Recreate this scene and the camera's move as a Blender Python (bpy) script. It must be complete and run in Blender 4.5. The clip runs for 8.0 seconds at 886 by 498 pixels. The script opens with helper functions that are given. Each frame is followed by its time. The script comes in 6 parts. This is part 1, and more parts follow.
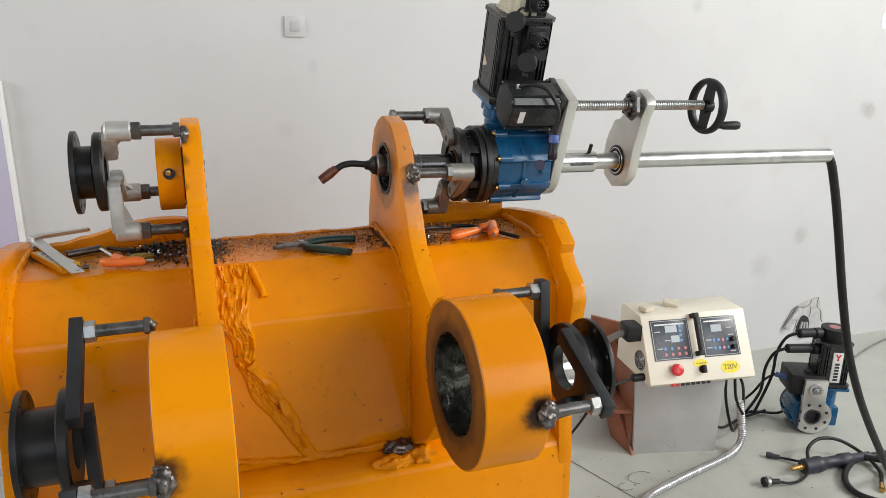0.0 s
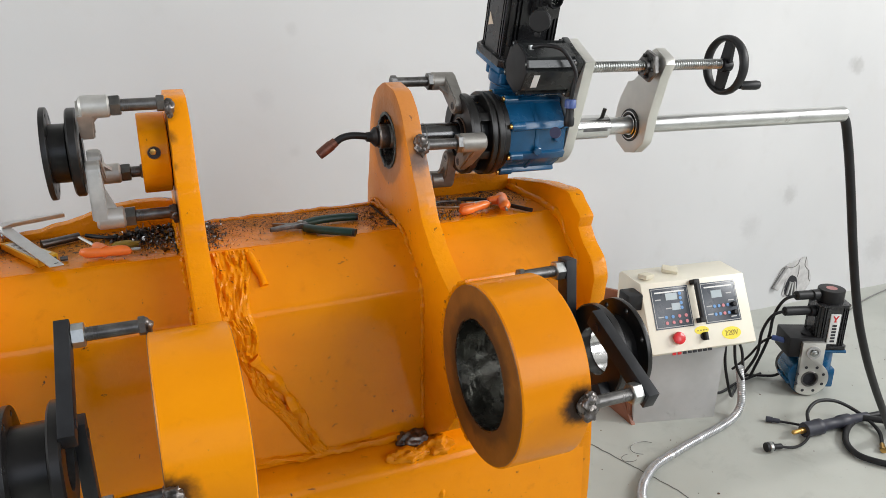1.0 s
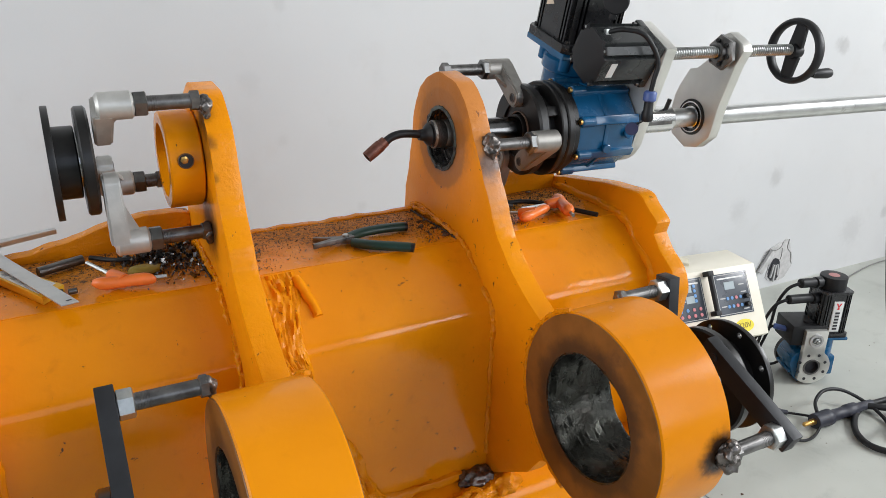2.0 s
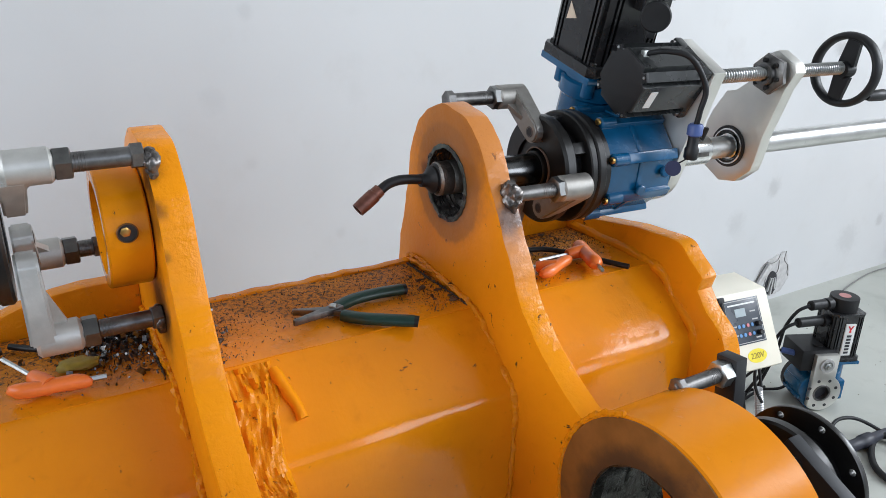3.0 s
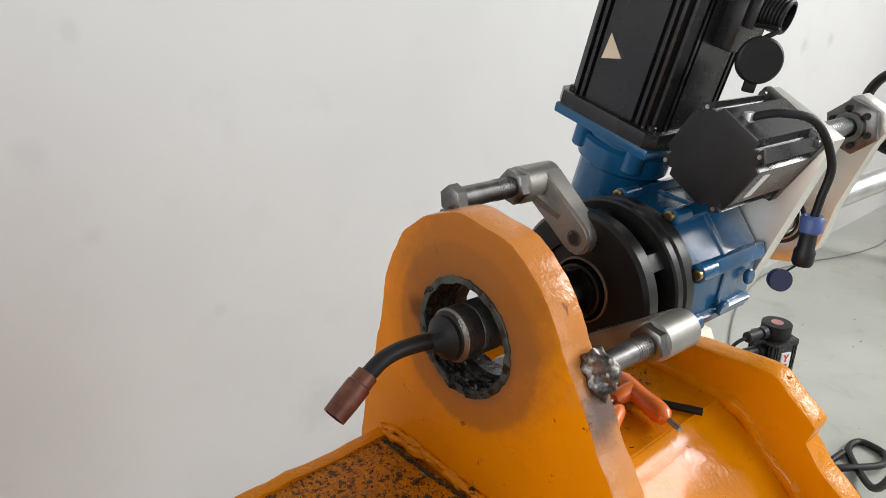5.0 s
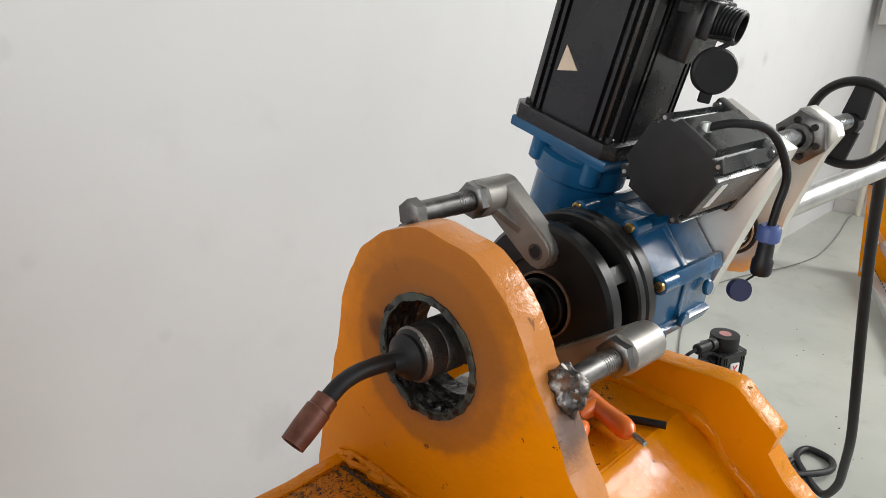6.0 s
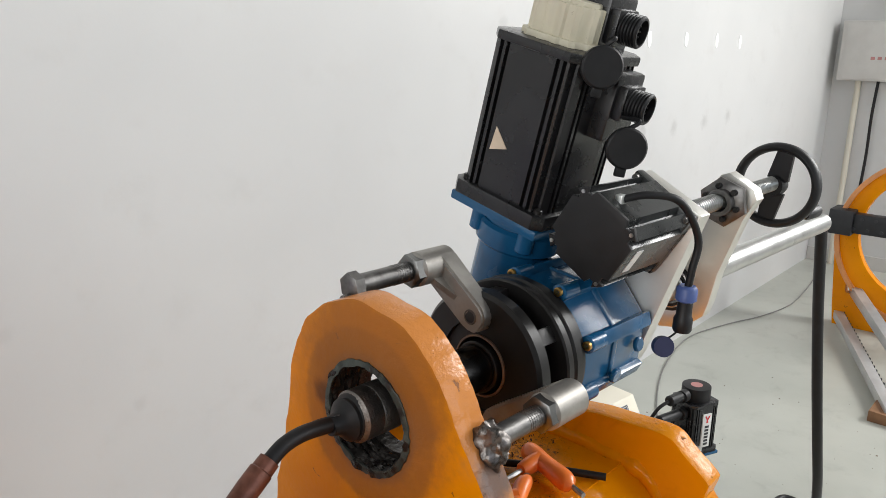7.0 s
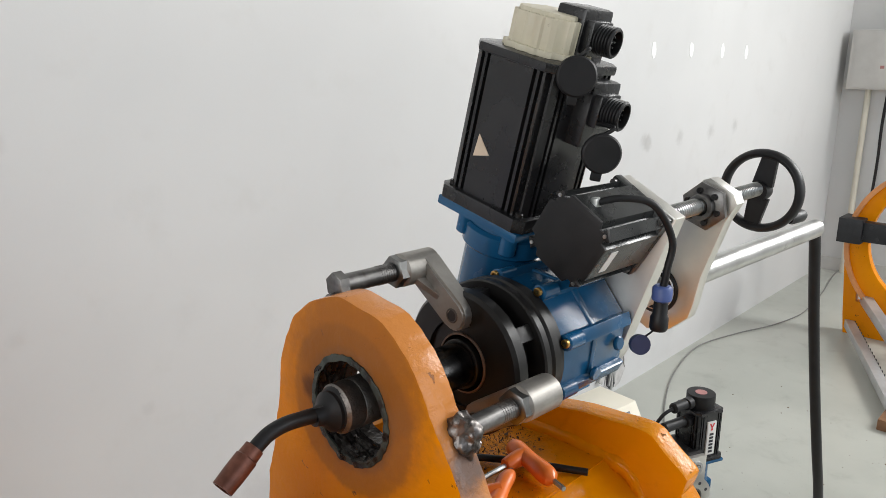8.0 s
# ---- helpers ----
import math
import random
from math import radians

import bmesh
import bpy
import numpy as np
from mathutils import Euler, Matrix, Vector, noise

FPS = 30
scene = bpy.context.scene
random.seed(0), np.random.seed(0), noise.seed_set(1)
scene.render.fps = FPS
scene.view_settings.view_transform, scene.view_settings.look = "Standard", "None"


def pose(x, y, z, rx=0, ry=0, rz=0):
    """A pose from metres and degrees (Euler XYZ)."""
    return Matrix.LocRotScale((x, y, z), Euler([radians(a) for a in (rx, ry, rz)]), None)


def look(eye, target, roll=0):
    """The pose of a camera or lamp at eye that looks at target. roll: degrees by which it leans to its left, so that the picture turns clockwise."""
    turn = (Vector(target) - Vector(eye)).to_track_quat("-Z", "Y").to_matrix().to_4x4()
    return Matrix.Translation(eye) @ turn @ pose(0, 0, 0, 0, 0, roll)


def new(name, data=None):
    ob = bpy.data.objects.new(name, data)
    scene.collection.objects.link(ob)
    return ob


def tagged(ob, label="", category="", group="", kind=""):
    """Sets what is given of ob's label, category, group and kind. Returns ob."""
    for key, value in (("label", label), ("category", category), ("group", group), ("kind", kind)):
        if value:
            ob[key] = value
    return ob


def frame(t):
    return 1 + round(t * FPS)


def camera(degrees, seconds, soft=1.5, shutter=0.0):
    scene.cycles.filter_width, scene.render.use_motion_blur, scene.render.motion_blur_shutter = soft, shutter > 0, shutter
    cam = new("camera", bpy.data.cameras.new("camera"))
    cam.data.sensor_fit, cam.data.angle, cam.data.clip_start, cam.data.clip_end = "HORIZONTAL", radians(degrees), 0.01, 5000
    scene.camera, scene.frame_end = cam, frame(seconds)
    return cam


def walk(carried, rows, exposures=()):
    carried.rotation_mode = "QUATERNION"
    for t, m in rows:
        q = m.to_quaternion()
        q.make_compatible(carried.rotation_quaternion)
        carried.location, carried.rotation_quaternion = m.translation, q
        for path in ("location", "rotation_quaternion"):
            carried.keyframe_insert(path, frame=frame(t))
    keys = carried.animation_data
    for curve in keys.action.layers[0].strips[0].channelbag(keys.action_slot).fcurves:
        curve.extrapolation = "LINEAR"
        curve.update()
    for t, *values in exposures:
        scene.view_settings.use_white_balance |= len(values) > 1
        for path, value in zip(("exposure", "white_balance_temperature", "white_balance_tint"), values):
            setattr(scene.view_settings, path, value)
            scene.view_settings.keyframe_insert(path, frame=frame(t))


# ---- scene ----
cam = camera(61.5, 8.0, 0.8)
METRES, EYE, TILT, LEAN, TURN = 1.5, 1.533, -16.64, -0.8, -19.6
ROWS = [
    (0.0, 0.0, 0.0, 0.0, 0.0, 0.0, -0.0),
    (0.5, 0.0043, 0.0303, 0.0083, -0.1, -1.32, 0.42),
    (1.0, -0.0586, 0.0775, 0.0178, -2.58, -2.78, 1.58),
    (1.5, -0.181, 0.1292, 0.0328, -5.91, -4.19, 2.06),
    (3.0, -0.2169, 0.3797, 0.1215, -10.22, -5.36, 2.95),
    (3.5, -0.2152, 0.4442, 0.1397, -12.74, -5.45, 3.7),
    (4.0, -0.2313, 0.5527, 0.1812, -16.0, -5.92, 4.59),
    (4.5, -0.2478, 0.6593, 0.2134, -19.4, -6.75, 5.14),
    (6.0, -0.2509, 0.7075, 0.2171, -26.18, -5.43, 6.36),
    (6.5, -0.2411, 0.6801, 0.2223, -27.03, -3.19, 7.18),
    (7.0, -0.2388, 0.6569, 0.2238, -27.23, -1.2, 7.86),
    (7.5, -0.2363, 0.6438, 0.2223, -26.89, -0.32, 8.16),
    (8.0, -0.2301, 0.6257, 0.2137, -26.07, -0.12, 8.06),
]
EXPOSURE = [(0.0, -0.11, 6500, 10), (1.0, -0.05, 6350, 10), (1.5, -0.04, 6320, 10), (3.0, -0.02, 5820, 9), (3.5, -0.03, 5820, 9), (4.0, 0.03, 6180, 10), (4.5, 0.0, 6450, 10), (6.0, -0.07, 6450, 10), (6.5, -0.08, 6430, 10), (8.0, -0.16, 6380, 10)]
walk(cam, [(t, pose(0, 0, EYE, TILT, LEAN, TURN) @ pose(METRES * x, METRES * y, METRES * z, 90 + pitch, roll, yaw)) for t, x, y, z, yaw, pitch, roll in ROWS], EXPOSURE)

# ---- world, light ----
world = bpy.data.worlds.new("sky")
scene.world = world
world.use_nodes = True
wn = world.node_tree
sky = wn.nodes.new("ShaderNodeTexSky")
sky.sky_type, sky.sun_disc = "NISHITA", False
sky.sun_elevation, sky.sun_rotation = radians(42), radians(200)
wn.nodes["Background"].inputs["Strength"].default_value = 0.12
wn.links.new(sky.outputs["Color"], wn.nodes["Background"].inputs["Color"])
scene.view_settings.exposure = 0.0

AY, AZ = 1.554, 1.228          # the boring bar's axis runs along x
WALL_Y, WALL_E, WALL_W, WALL_S, CEIL = 2.70, 5.95, -4.6, -4.2, 6.0


def opening_light(name, m, w, h, watts, colour):
    """An area lamp in an assumed wall opening that is out of view."""
    la = bpy.data.lights.new(name, "AREA")
    la.shape, la.size, la.size_y, la.energy, la.color = "RECTANGLE", w, h, watts, colour
    ob = new(name, la)
    ob.matrix_world = m
    return ob


SKYCOL = (1.0, 0.985, 0.955)
# weak fill lamp added on the south side; its opening is unseen
opening_light("assumed_daylight", look((-0.6, WALL_S + 0.06, 3.35), (-0.6, 2, 1.5)), 5.4, 3.2, 16, SKYCOL)
# west lamp, assumed from how bright the lug's west face is
opening_light("assumed_daylight", look((WALL_W + 0.06, 0.8, 2.5), (1.0, 1.2, 1.1)), 3.4, 2.6, 140, SKYCOL)
# south-east fill lamp added to brighten the far right; opening unseen
opening_light("assumed_daylight", look((3.75, WALL_S + 0.06, 3.35), (4.0, 2, 1.5)), 2.6, 3.2, 175, SKYCOL)
# high east window, placed from the reflection on the slanted front plate
opening_light("assumed_daylight", look((WALL_E - 0.06, -2.2, 5.2), (0.5, 0.2, 1.2)), 1.4, 1.3, 90, SKYCOL)
# second east lamp, added fill kept clear of the plate's reflection
opening_light("assumed_daylight", look((WALL_E - 0.06, -0.45, 3.45), (0.5, 0.0, 1.2)), 1.5, 1.7, 245, SKYCOL)


# ---- mesh helpers ----
def place(ob, m):
    ob.matrix_world = m
    return ob


def thing(name, at, label, category, group="", kind=""):
    ob = new(name)
    ob.empty_display_size = 0.05
    ob.location = at
    return tagged(ob, label, category, group, kind)


def base_of(ob):
    v = Vector((0, 0, 0))
    while ob is not None:
        v += ob.location
        ob = ob.parent
    return v


def part(name, bm, material, parent=None, label="", smooth=40):
    """Links a bmesh, given in world coordinates, as one mesh under parent."""
    if parent is not None:
        bmesh.ops.translate(bm, vec=-base_of(parent), verts=bm.verts)
    me = bpy.data.meshes.new(name)
    bmesh.ops.recalc_face_normals(bm, faces=bm.faces)
    if smooth:
        lim = radians(smooth)
        for f in bm.faces:
            f.smooth = True
        for e in bm.edges:
            e.smooth = len(e.link_faces) == 2 and e.calc_face_angle(0) < lim
    bm.to_mesh(me)
    bm.free()
    mats = material if isinstance(material, (list, tuple)) else [material]
    for m in mats:
        me.materials.append(m)
    ob = new(name, me)
    if parent is not None:
        ob.parent = parent
    if label:
        tagged(ob, label)
    return ob


def joined(*bms):
    out = bmesh.new()
    for b in bms:
        me = bpy.data.meshes.new("tmp")
        b.to_mesh(me)
        b.free()
        out.from_mesh(me)
        bpy.data.meshes.remove(me)
    return out


def moved(bm, m):
    bmesh.ops.transform(bm, matrix=m, verts=bm.verts)
    return bm


def box(x0, x1, y0, y1, z0, z1, bev=0.0, seg=2):
    bm = bmesh.new()
    bmesh.ops.create_cube(bm, size=1, matrix=Matrix.LocRotScale(((x0 + x1) / 2, (y0 + y1) / 2, (z0 + z1) / 2), None, (x1 - x0, y1 - y0, z1 - z0)))
    if bev:
        bmesh.ops.bevel(bm, geom=list(bm.edges), offset=bev, segments=seg, affect="EDGES", profile=0.6)
    return bm


def lathe(profile, n=40, closed=False):
    """Turns (radius, height) about +z. closed: the profile is a ring that comes back to its start."""
    bm = bmesh.new()
    rings = []
    for r, h in profile:
        if r < 1e-6:
            rings.append([bm.verts.new((0, 0, h))])
        else:
            rings.append([bm.verts.new((r * math.cos(2 * math.pi * i / n), r * math.sin(2 * math.pi * i / n), h)) for i in range(n)])
    pairs = list(zip(rings, rings[1:]))
    if closed:
        pairs.append((rings[-1], rings[0]))
    for a, b in pairs:
        for i in range(n):
            j = (i + 1) % n
            if len(a) == 1 and len(b) == 1:
                break
            if len(a) == 1:
                bm.faces.new((a[0], b[i], b[j]))
            elif len(b) == 1:
                bm.faces.new((a[i], a[j], b[0]))
            else:
                bm.faces.new((a[i], a[j], b[j], b[i]))
    return bm


ALONG_X = Matrix(((0, 0, 1, 0), (1, 0, 0, 0), (0, 1, 0, 0), (0, 0, 0, 1)))   # turns +z into +x


def to(p, d):
    """The pose that takes +z to the direction d, at p."""
    return Matrix.Translation(p) @ Vector(d).to_track_quat("Z", "Y").to_matrix().to_4x4()


def rod(p, q, r, n=24, bev=0.0):
    p, q = Vector(p), Vector(q)
    h = (q - p).length
    prof = [(0, 0), (r - bev, 0), (r, bev), (r, h - bev), (r - bev, h), (0, h)] if bev else [(0, 0), (r, 0), (r, h), (0, h)]
    return moved(lathe(prof, n), to(p, q - p))


def ring(p, d, r_in, r_out, h, n=40, bev=0.002):
    prof = [(r_in, 0), (r_out - bev, 0), (r_out, bev), (r_out, h - bev), (r_out - bev, h), (r_in, h)]
    return moved(lathe(prof, n, True), to(p, d))


def hexnut(p, d, af, h, turn=0.0, hole=0.0):
    r = af / 2 / math.cos(math.pi / 6)
    c = 0.07 * af
    bm = lathe([(0, 0), (r - c, 0), (r, c * 0.6), (r, h - c * 0.6), (r - c, h), (0, h)] if not hole else
               [(hole, 0), (r - c, 0), (r, c * 0.6), (r, h - c * 0.6), (r - c, h), (hole, h)], 6, bool(hole))
    return moved(bm, to(p, d) @ pose(0, 0, 0, 0, 0, turn))


def smooth_line(pts, n=8, closed=False):
    """A Catmull-Rom line through pts."""
    pts = [Vector(p) for p in pts]
    out, m = [], len(pts)
    rng = range(m) if closed else range(m - 1)
    for i in rng:
        if closed:
            a, b, c, d = (pts[(i + k) % m] for k in (-1, 0, 1, 2))
        else:
            a, b, c, d = pts[max(i - 1, 0)], pts[i], pts[i + 1], pts[min(i + 2, m - 1)]
        for k in range(n):
            t = k / n
            out.append(0.5 * (2 * b + (c - a) * t + (2 * a - 5 * b + 4 * c - d) * t * t + (3 * b - a - 3 * c + d) * t ** 3))
    if not closed:
        out.append(pts[-1])
    return out


def hose(pts, r, n=10, step=8, ripple=0.0, pitch=0.0):
    """A tube along a smooth line; ripple gives it rings."""
    line = smooth_line(pts, step)
    if ripple:
        total = sum((b - a).length for a, b in zip(line, line[1:]))
        k = int(total / pitch * 4)
        fine, acc, seg = [], 0.0, 0
        cum = [0.0]
        for a, b in zip(line, line[1:]):
            cum.append(cum[-1] + (b - a).length)
        for i in range(k + 1):
            s = total * i / k
            while seg < len(line) - 2 and cum[seg + 1] < s:
                seg += 1
            u = (s - cum[seg]) / max(cum[seg + 1] - cum[seg], 1e-9)
            fine.append(line[seg].lerp(line[seg + 1], u))
        line = fine
    bm = bmesh.new()
    up, rings = Vector((0.3, 0.2, 1)).normalized(), []
    for i, p in enumerate(line):
        d = (line[min(i + 1, len(line) - 1)] - line[max(i - 1, 0)]).normalized()
        side = d.cross(up)
        if side.length < 1e-3:
            side = d.cross(Vector((1, 0, 0)))
        side.normalize()
        up = side.cross(d).normalized()
        rr = r * (1 + (ripple if i % 4 in (0, 1) else -ripple)) if ripple else r
        rings.append([bm.verts.new(p + rr * (math.cos(2 * math.pi * k / n) * side + math.sin(2 * math.pi * k / n) * up)) for k in range(n)])
    for a, b in zip(rings, rings[1:]):
        for k in range(n):
            bm.faces.new((a[k], a[(k + 1) % n], b[(k + 1) % n], b[k]))
    bm.faces.new(rings[0][::-1])
    bm.faces.new(rings[-1])
    return bm


def slab(outline, d0, d1, holes=(), axis="x", bev=0.0):
    """A plate: outline and holes are rings of 2D points, pushed from d0 to d1 along the axis ('x': points are y, z; 'y': x, z; 'z': x, y)."""
    def v3(p, d):
        return {"x": (d, p[0], p[1]), "y": (p[0], d, p[1]), "z": (p[0], p[1], d)}[axis]
    bm = bmesh.new()
    loops = []
    for ringpts in [outline, *holes]:
        vs = [bm.verts.new(v3(p, d0)) for p in ringpts]
        es = [bm.edges.new((vs[i], vs[(i + 1) % len(vs)])) for i in range(len(vs))]
        loops.append((vs, es))
    edges = [e for _, es in loops for e in es]
    bmesh.ops.triangle_fill(bm, use_beauty=True, use_dissolve=False, edges=edges)
    faces = list(bm.faces)
    res = bmesh.ops.extrude_face_region(bm, geom=faces)
    vs = [g for g in res["geom"] if isinstance(g, bmesh.types.BMVert)]
    delta = Vector(v3((0, 0), d1 - d0))
    bmesh.ops.translate(bm, vec=delta, verts=vs)
    bmesh.ops.recalc_face_normals(bm, faces=bm.faces)
    if bev:
        sharp = [e for e in bm.edges if len(e.link_faces) == 2 and e.calc_face_angle(0) > radians(60)]
        bmesh.ops.bevel(bm, geom=sharp, offset=bev, segments=2, affect="EDGES", profile=0.6)
    return bm


def circle2(cx, cy, r, n=40, start=0.0):
    return [(cx + r * math.cos(start + 2 * math.pi * i / n), cy + r * math.sin(start + 2 * math.pi * i / n)) for i in range(n)]


def lump(bm, amount, scale, seed=0.0):
    """Uneven, hand-welded surface."""
    bm.normal_update()
    for v in bm.verts:
        k = noise.fractal(v.co * scale + Vector((seed, seed * 2, 0)), 1.0, 2.0, 3)
        v.co += v.normal * amount * k
    return bm


def weld(pts, r, seed=0.0, step=14, n=8, amount=0.5):
    bm = hose(pts, r, n, step)
    return lump(bm, r * amount * 1.6, 0.6 / r * 0.6, seed)


# ---- materials ----
def tree(name):
    m = bpy.data.materials.new(name)
    m.use_nodes = True
    nt = m.node_tree
    return m, nt, nt.nodes["Principled BSDF"]


def add(nt, kind, **inputs):
    n = nt.nodes.new(kind)
    for k, v in inputs.items():
        key = k.replace("_", " ")
        if key in n.inputs:
            n.inputs[key].default_value = v
    return n


def noise_tex(nt, co, scale, detail=4.0, rough=0.55, distort=0.0):
    n = add(nt, "ShaderNodeTexNoise", Scale=scale, Detail=detail, Roughness=rough, Distortion=distort)
    nt.links.new(co, n.inputs["Vector"])
    return n.outputs["Fac"]


def ramp(nt, fac, lo, hi):
    n = add(nt, "ShaderNodeMapRange")
    n.interpolation_type = "SMOOTHSTEP"
    n.inputs["From Min"].default_value, n.inputs["From Max"].default_value = lo, hi
    nt.links.new(fac, n.inputs["Value"])
    return n.outputs["Result"]


def math2(nt, op, a, b):
    n = nt.nodes.new("ShaderNodeMath")
    n.operation = op
    for i, v in enumerate((a, b)):
        if isinstance(v, (int, float)):
            n.inputs[i].default_value = v
        else:
            nt.links.new(v, n.inputs[i])
    return n.outputs[0]


def mixc(nt, fac, a, b):
    n = nt.nodes.new("ShaderNodeMix")
    n.data_type = "RGBA"
    for sock, v in ((n.inputs[0], fac), (n.inputs[6], a), (n.inputs[7], b)):
        if isinstance(v, (int, float)):
            sock.default_value = v
        elif isinstance(v, tuple):
            sock.default_value = (*v[:3], 1)
        else:
            nt.links.new(v, sock)
    return n.outputs[2]


def bump(nt, bsdf, height, strength, distance):
    n = add(nt, "ShaderNodeBump", Strength=strength, Distance=distance)
    nt.links.new(height, n.inputs["Height"])
    nt.links.new(n.outputs["Normal"], bsdf.inputs["Normal"])


def surface(name, base, rough=0.5, metal=0.0, vary=0.15, scale=12.0, grain=90.0, relief=0.15, dirt=None, dirt_at=(0.62, 0.75), dirt_scale=18.0, coat=0.0, depth=0.001, rvary=0.12, spec=0.5):
    """A painted, cast or machined surface: tone and roughness at two scales, specks of dirt or wear, fine relief."""
    m, nt, b = tree(name)
    co = add(nt, "ShaderNodeTexCoord").outputs["Object"]
    big, fine = noise_tex(nt, co, scale), noise_tex(nt, co, grain, 3.0)
    dark = tuple(c * (1 - vary) for c in base)
    light = tuple(min(c * (1 + vary), 1) for c in base)
    col = mixc(nt, ramp(nt, big, 0.3, 0.7), dark, light)
    col = mixc(nt, math2(nt, "MULTIPLY", ramp(nt, fine, 0.35, 0.75), vary * 0.8), col, dark)
    if dirt:
        d = noise_tex(nt, co, dirt_scale, 6.0, 0.65, 0.4)
        col = mixc(nt, ramp(nt, d, *dirt_at), col, dirt)
    nt.links.new(col, b.inputs["Base Color"])
    r = math2(nt, "ADD", math2(nt, "MULTIPLY", big, rvary * 2), rough - rvary)
    nt.links.new(r, b.inputs["Roughness"])
    b.inputs["Metallic"].default_value = metal
    b.inputs["Specular IOR Level"].default_value = spec
    b.inputs["Coat Weight"].default_value = coat
    b.inputs["Coat Roughness"].default_value = 0.15
    bump(nt, b, math2(nt, "ADD", math2(nt, "MULTIPLY", big, 0.6), math2(nt, "MULTIPLY", fine, 0.4)), relief, depth)
    return m


ORANGE = (0.80, 0.275, 0.0005)


def paint(name, base, chip, chips=(0.655, 0.675), lumps=0.13, rough=0.16, grime=0.4, streak=0.0):
    """Thick hand-sprayed gloss paint: runs and orange peel in the relief, faded and browned areas, dark chips and fine scratches."""
    m, nt, b = tree(name)
    co = add(nt, "ShaderNodeTexCoord").outputs["Object"]
    wide, mid, peel = noise_tex(nt, co, 3.2, 4), noise_tex(nt, co, 30, 5, 0.6, 0.3), noise_tex(nt, co, 150, 3)
    stretch = add(nt, "ShaderNodeMapping")
    stretch.inputs["Scale"].default_value = (9, 9, 55)
    nt.links.new(co, stretch.inputs["Vector"])
    runs = noise_tex(nt, stretch.outputs["Vector"], 1.0, 4)
    deep = tuple(c * k for c, k in zip(base, (0.86, 0.80, 0.8)))
    brown = tuple(c * k for c, k in zip(base, (0.66, 0.56, 3.0)))
    col = mixc(nt, ramp(nt, wide, 0.35, 0.7), base, deep)
    col = mixc(nt, math2(nt, "MULTIPLY", ramp(nt, mid, 0.55, 0.78), grime), col, brown)
    specks = noise_tex(nt, co, 46, 7, 0.7, 0.6)
    col = mixc(nt, ramp(nt, specks, *chips), col, chip)
    sc = add(nt, "ShaderNodeMapping")
    sc.inputs["Scale"].default_value = (20, 150, 150)
    sc.inputs["Rotation"].default_value = (0.4, 0.7, 0.5)
    nt.links.new(co, sc.inputs["Vector"])
    scratch = ramp(nt, noise_tex(nt, sc.outputs["Vector"], 1.0, 3), 0.76, 0.80)
    col = mixc(nt, math2(nt, "MULTIPLY", scratch, 0.6), col, brown)
    nt.links.new(col, b.inputs["Base Color"])
    r = math2(nt, "ADD", math2(nt, "MULTIPLY", mid, 0.14), rough - 0.06)
    nt.links.new(r, b.inputs["Roughness"])
    b.inputs["Specular IOR Level"].default_value = 0.17
    h = math2(nt, "ADD", math2(nt, "MULTIPLY", mid, 1.0), math2(nt, "MULTIPLY", peel, 0.22))
    h = math2(nt, "ADD", h, math2(nt, "MULTIPLY", runs, 0.5))
    h = math2(nt, "SUBTRACT", h, math2(nt, "MULTIPLY", ramp(nt, specks, *chips), 0.4))
    if streak:
        fine = add(nt, "ShaderNodeMapping")
        fine.inputs["Scale"].default_value = (230, 22, 22)
        fine.inputs["Rotation"].default_value = (0, 0, 0.12)
        nt.links.new(co, fine.inputs["Vector"])
        h = math2(nt, "ADD", h, math2(nt, "MULTIPLY", noise_tex(nt, fine.outputs["Vector"], 1.0, 4, 0.6, 0.5), streak))
    bump(nt, b, h, lumps, 0.0055)
    return m


def scorched(m, spots):
    """Burnt rings and soot round welds: (place, inner radius, outer radius, amount, colour)."""
    nt = m.node_tree
    b = nt.nodes["Principled BSDF"]
    col = b.inputs["Base Color"].links[0].from_socket
    pos = nt.nodes.new("ShaderNodeNewGeometry").outputs["Position"]
    co = add(nt, "ShaderNodeTexCoord").outputs["Object"]
    wob = math2(nt, "MULTIPLY", math2(nt, "SUBTRACT", noise_tex(nt, co, 34, 5, 0.65), 0.5), 1.0)
    for place_, r0, r1, amount, colour in spots:
        n = nt.nodes.new("ShaderNodeVectorMath")
        n.operation = "DISTANCE"
        nt.links.new(pos, n.inputs[0])
        n.inputs[1].default_value = place_
        d = math2(nt, "ADD", n.outputs["Value"], math2(nt, "MULTIPLY", wob, (r1 - r0) * 1.3))
        near = math2(nt, "SUBTRACT", 1.0, ramp(nt, d, r0, r1))
        col = mixc(nt, math2(nt, "MULTIPLY", near, amount), col, colour)
    nt.links.new(col, b.inputs["Base Color"])
    return m


CHIP = (0.07, 0.03, 0.012)
SOOT = (0.012, 0.010, 0.009)
BURNT = (0.26, 0.095, 0.03)
M_ORANGE = paint("orange_gloss_paint", ORANGE, CHIP)
M_FRONT = paint("brushed_orange_front_paint", ORANGE, CHIP, rough=0.085, streak=0.20)
M_FRONT.node_tree.nodes["Principled BSDF"].inputs["Specular IOR Level"].default_value = 0.30
M_ORANGE_ROUGH = paint("orange_paint_over_weld", tuple(c * 0.9 for c in ORANGE), CHIP, (0.64, 0.70), 0.6, 0.25, 0.5)
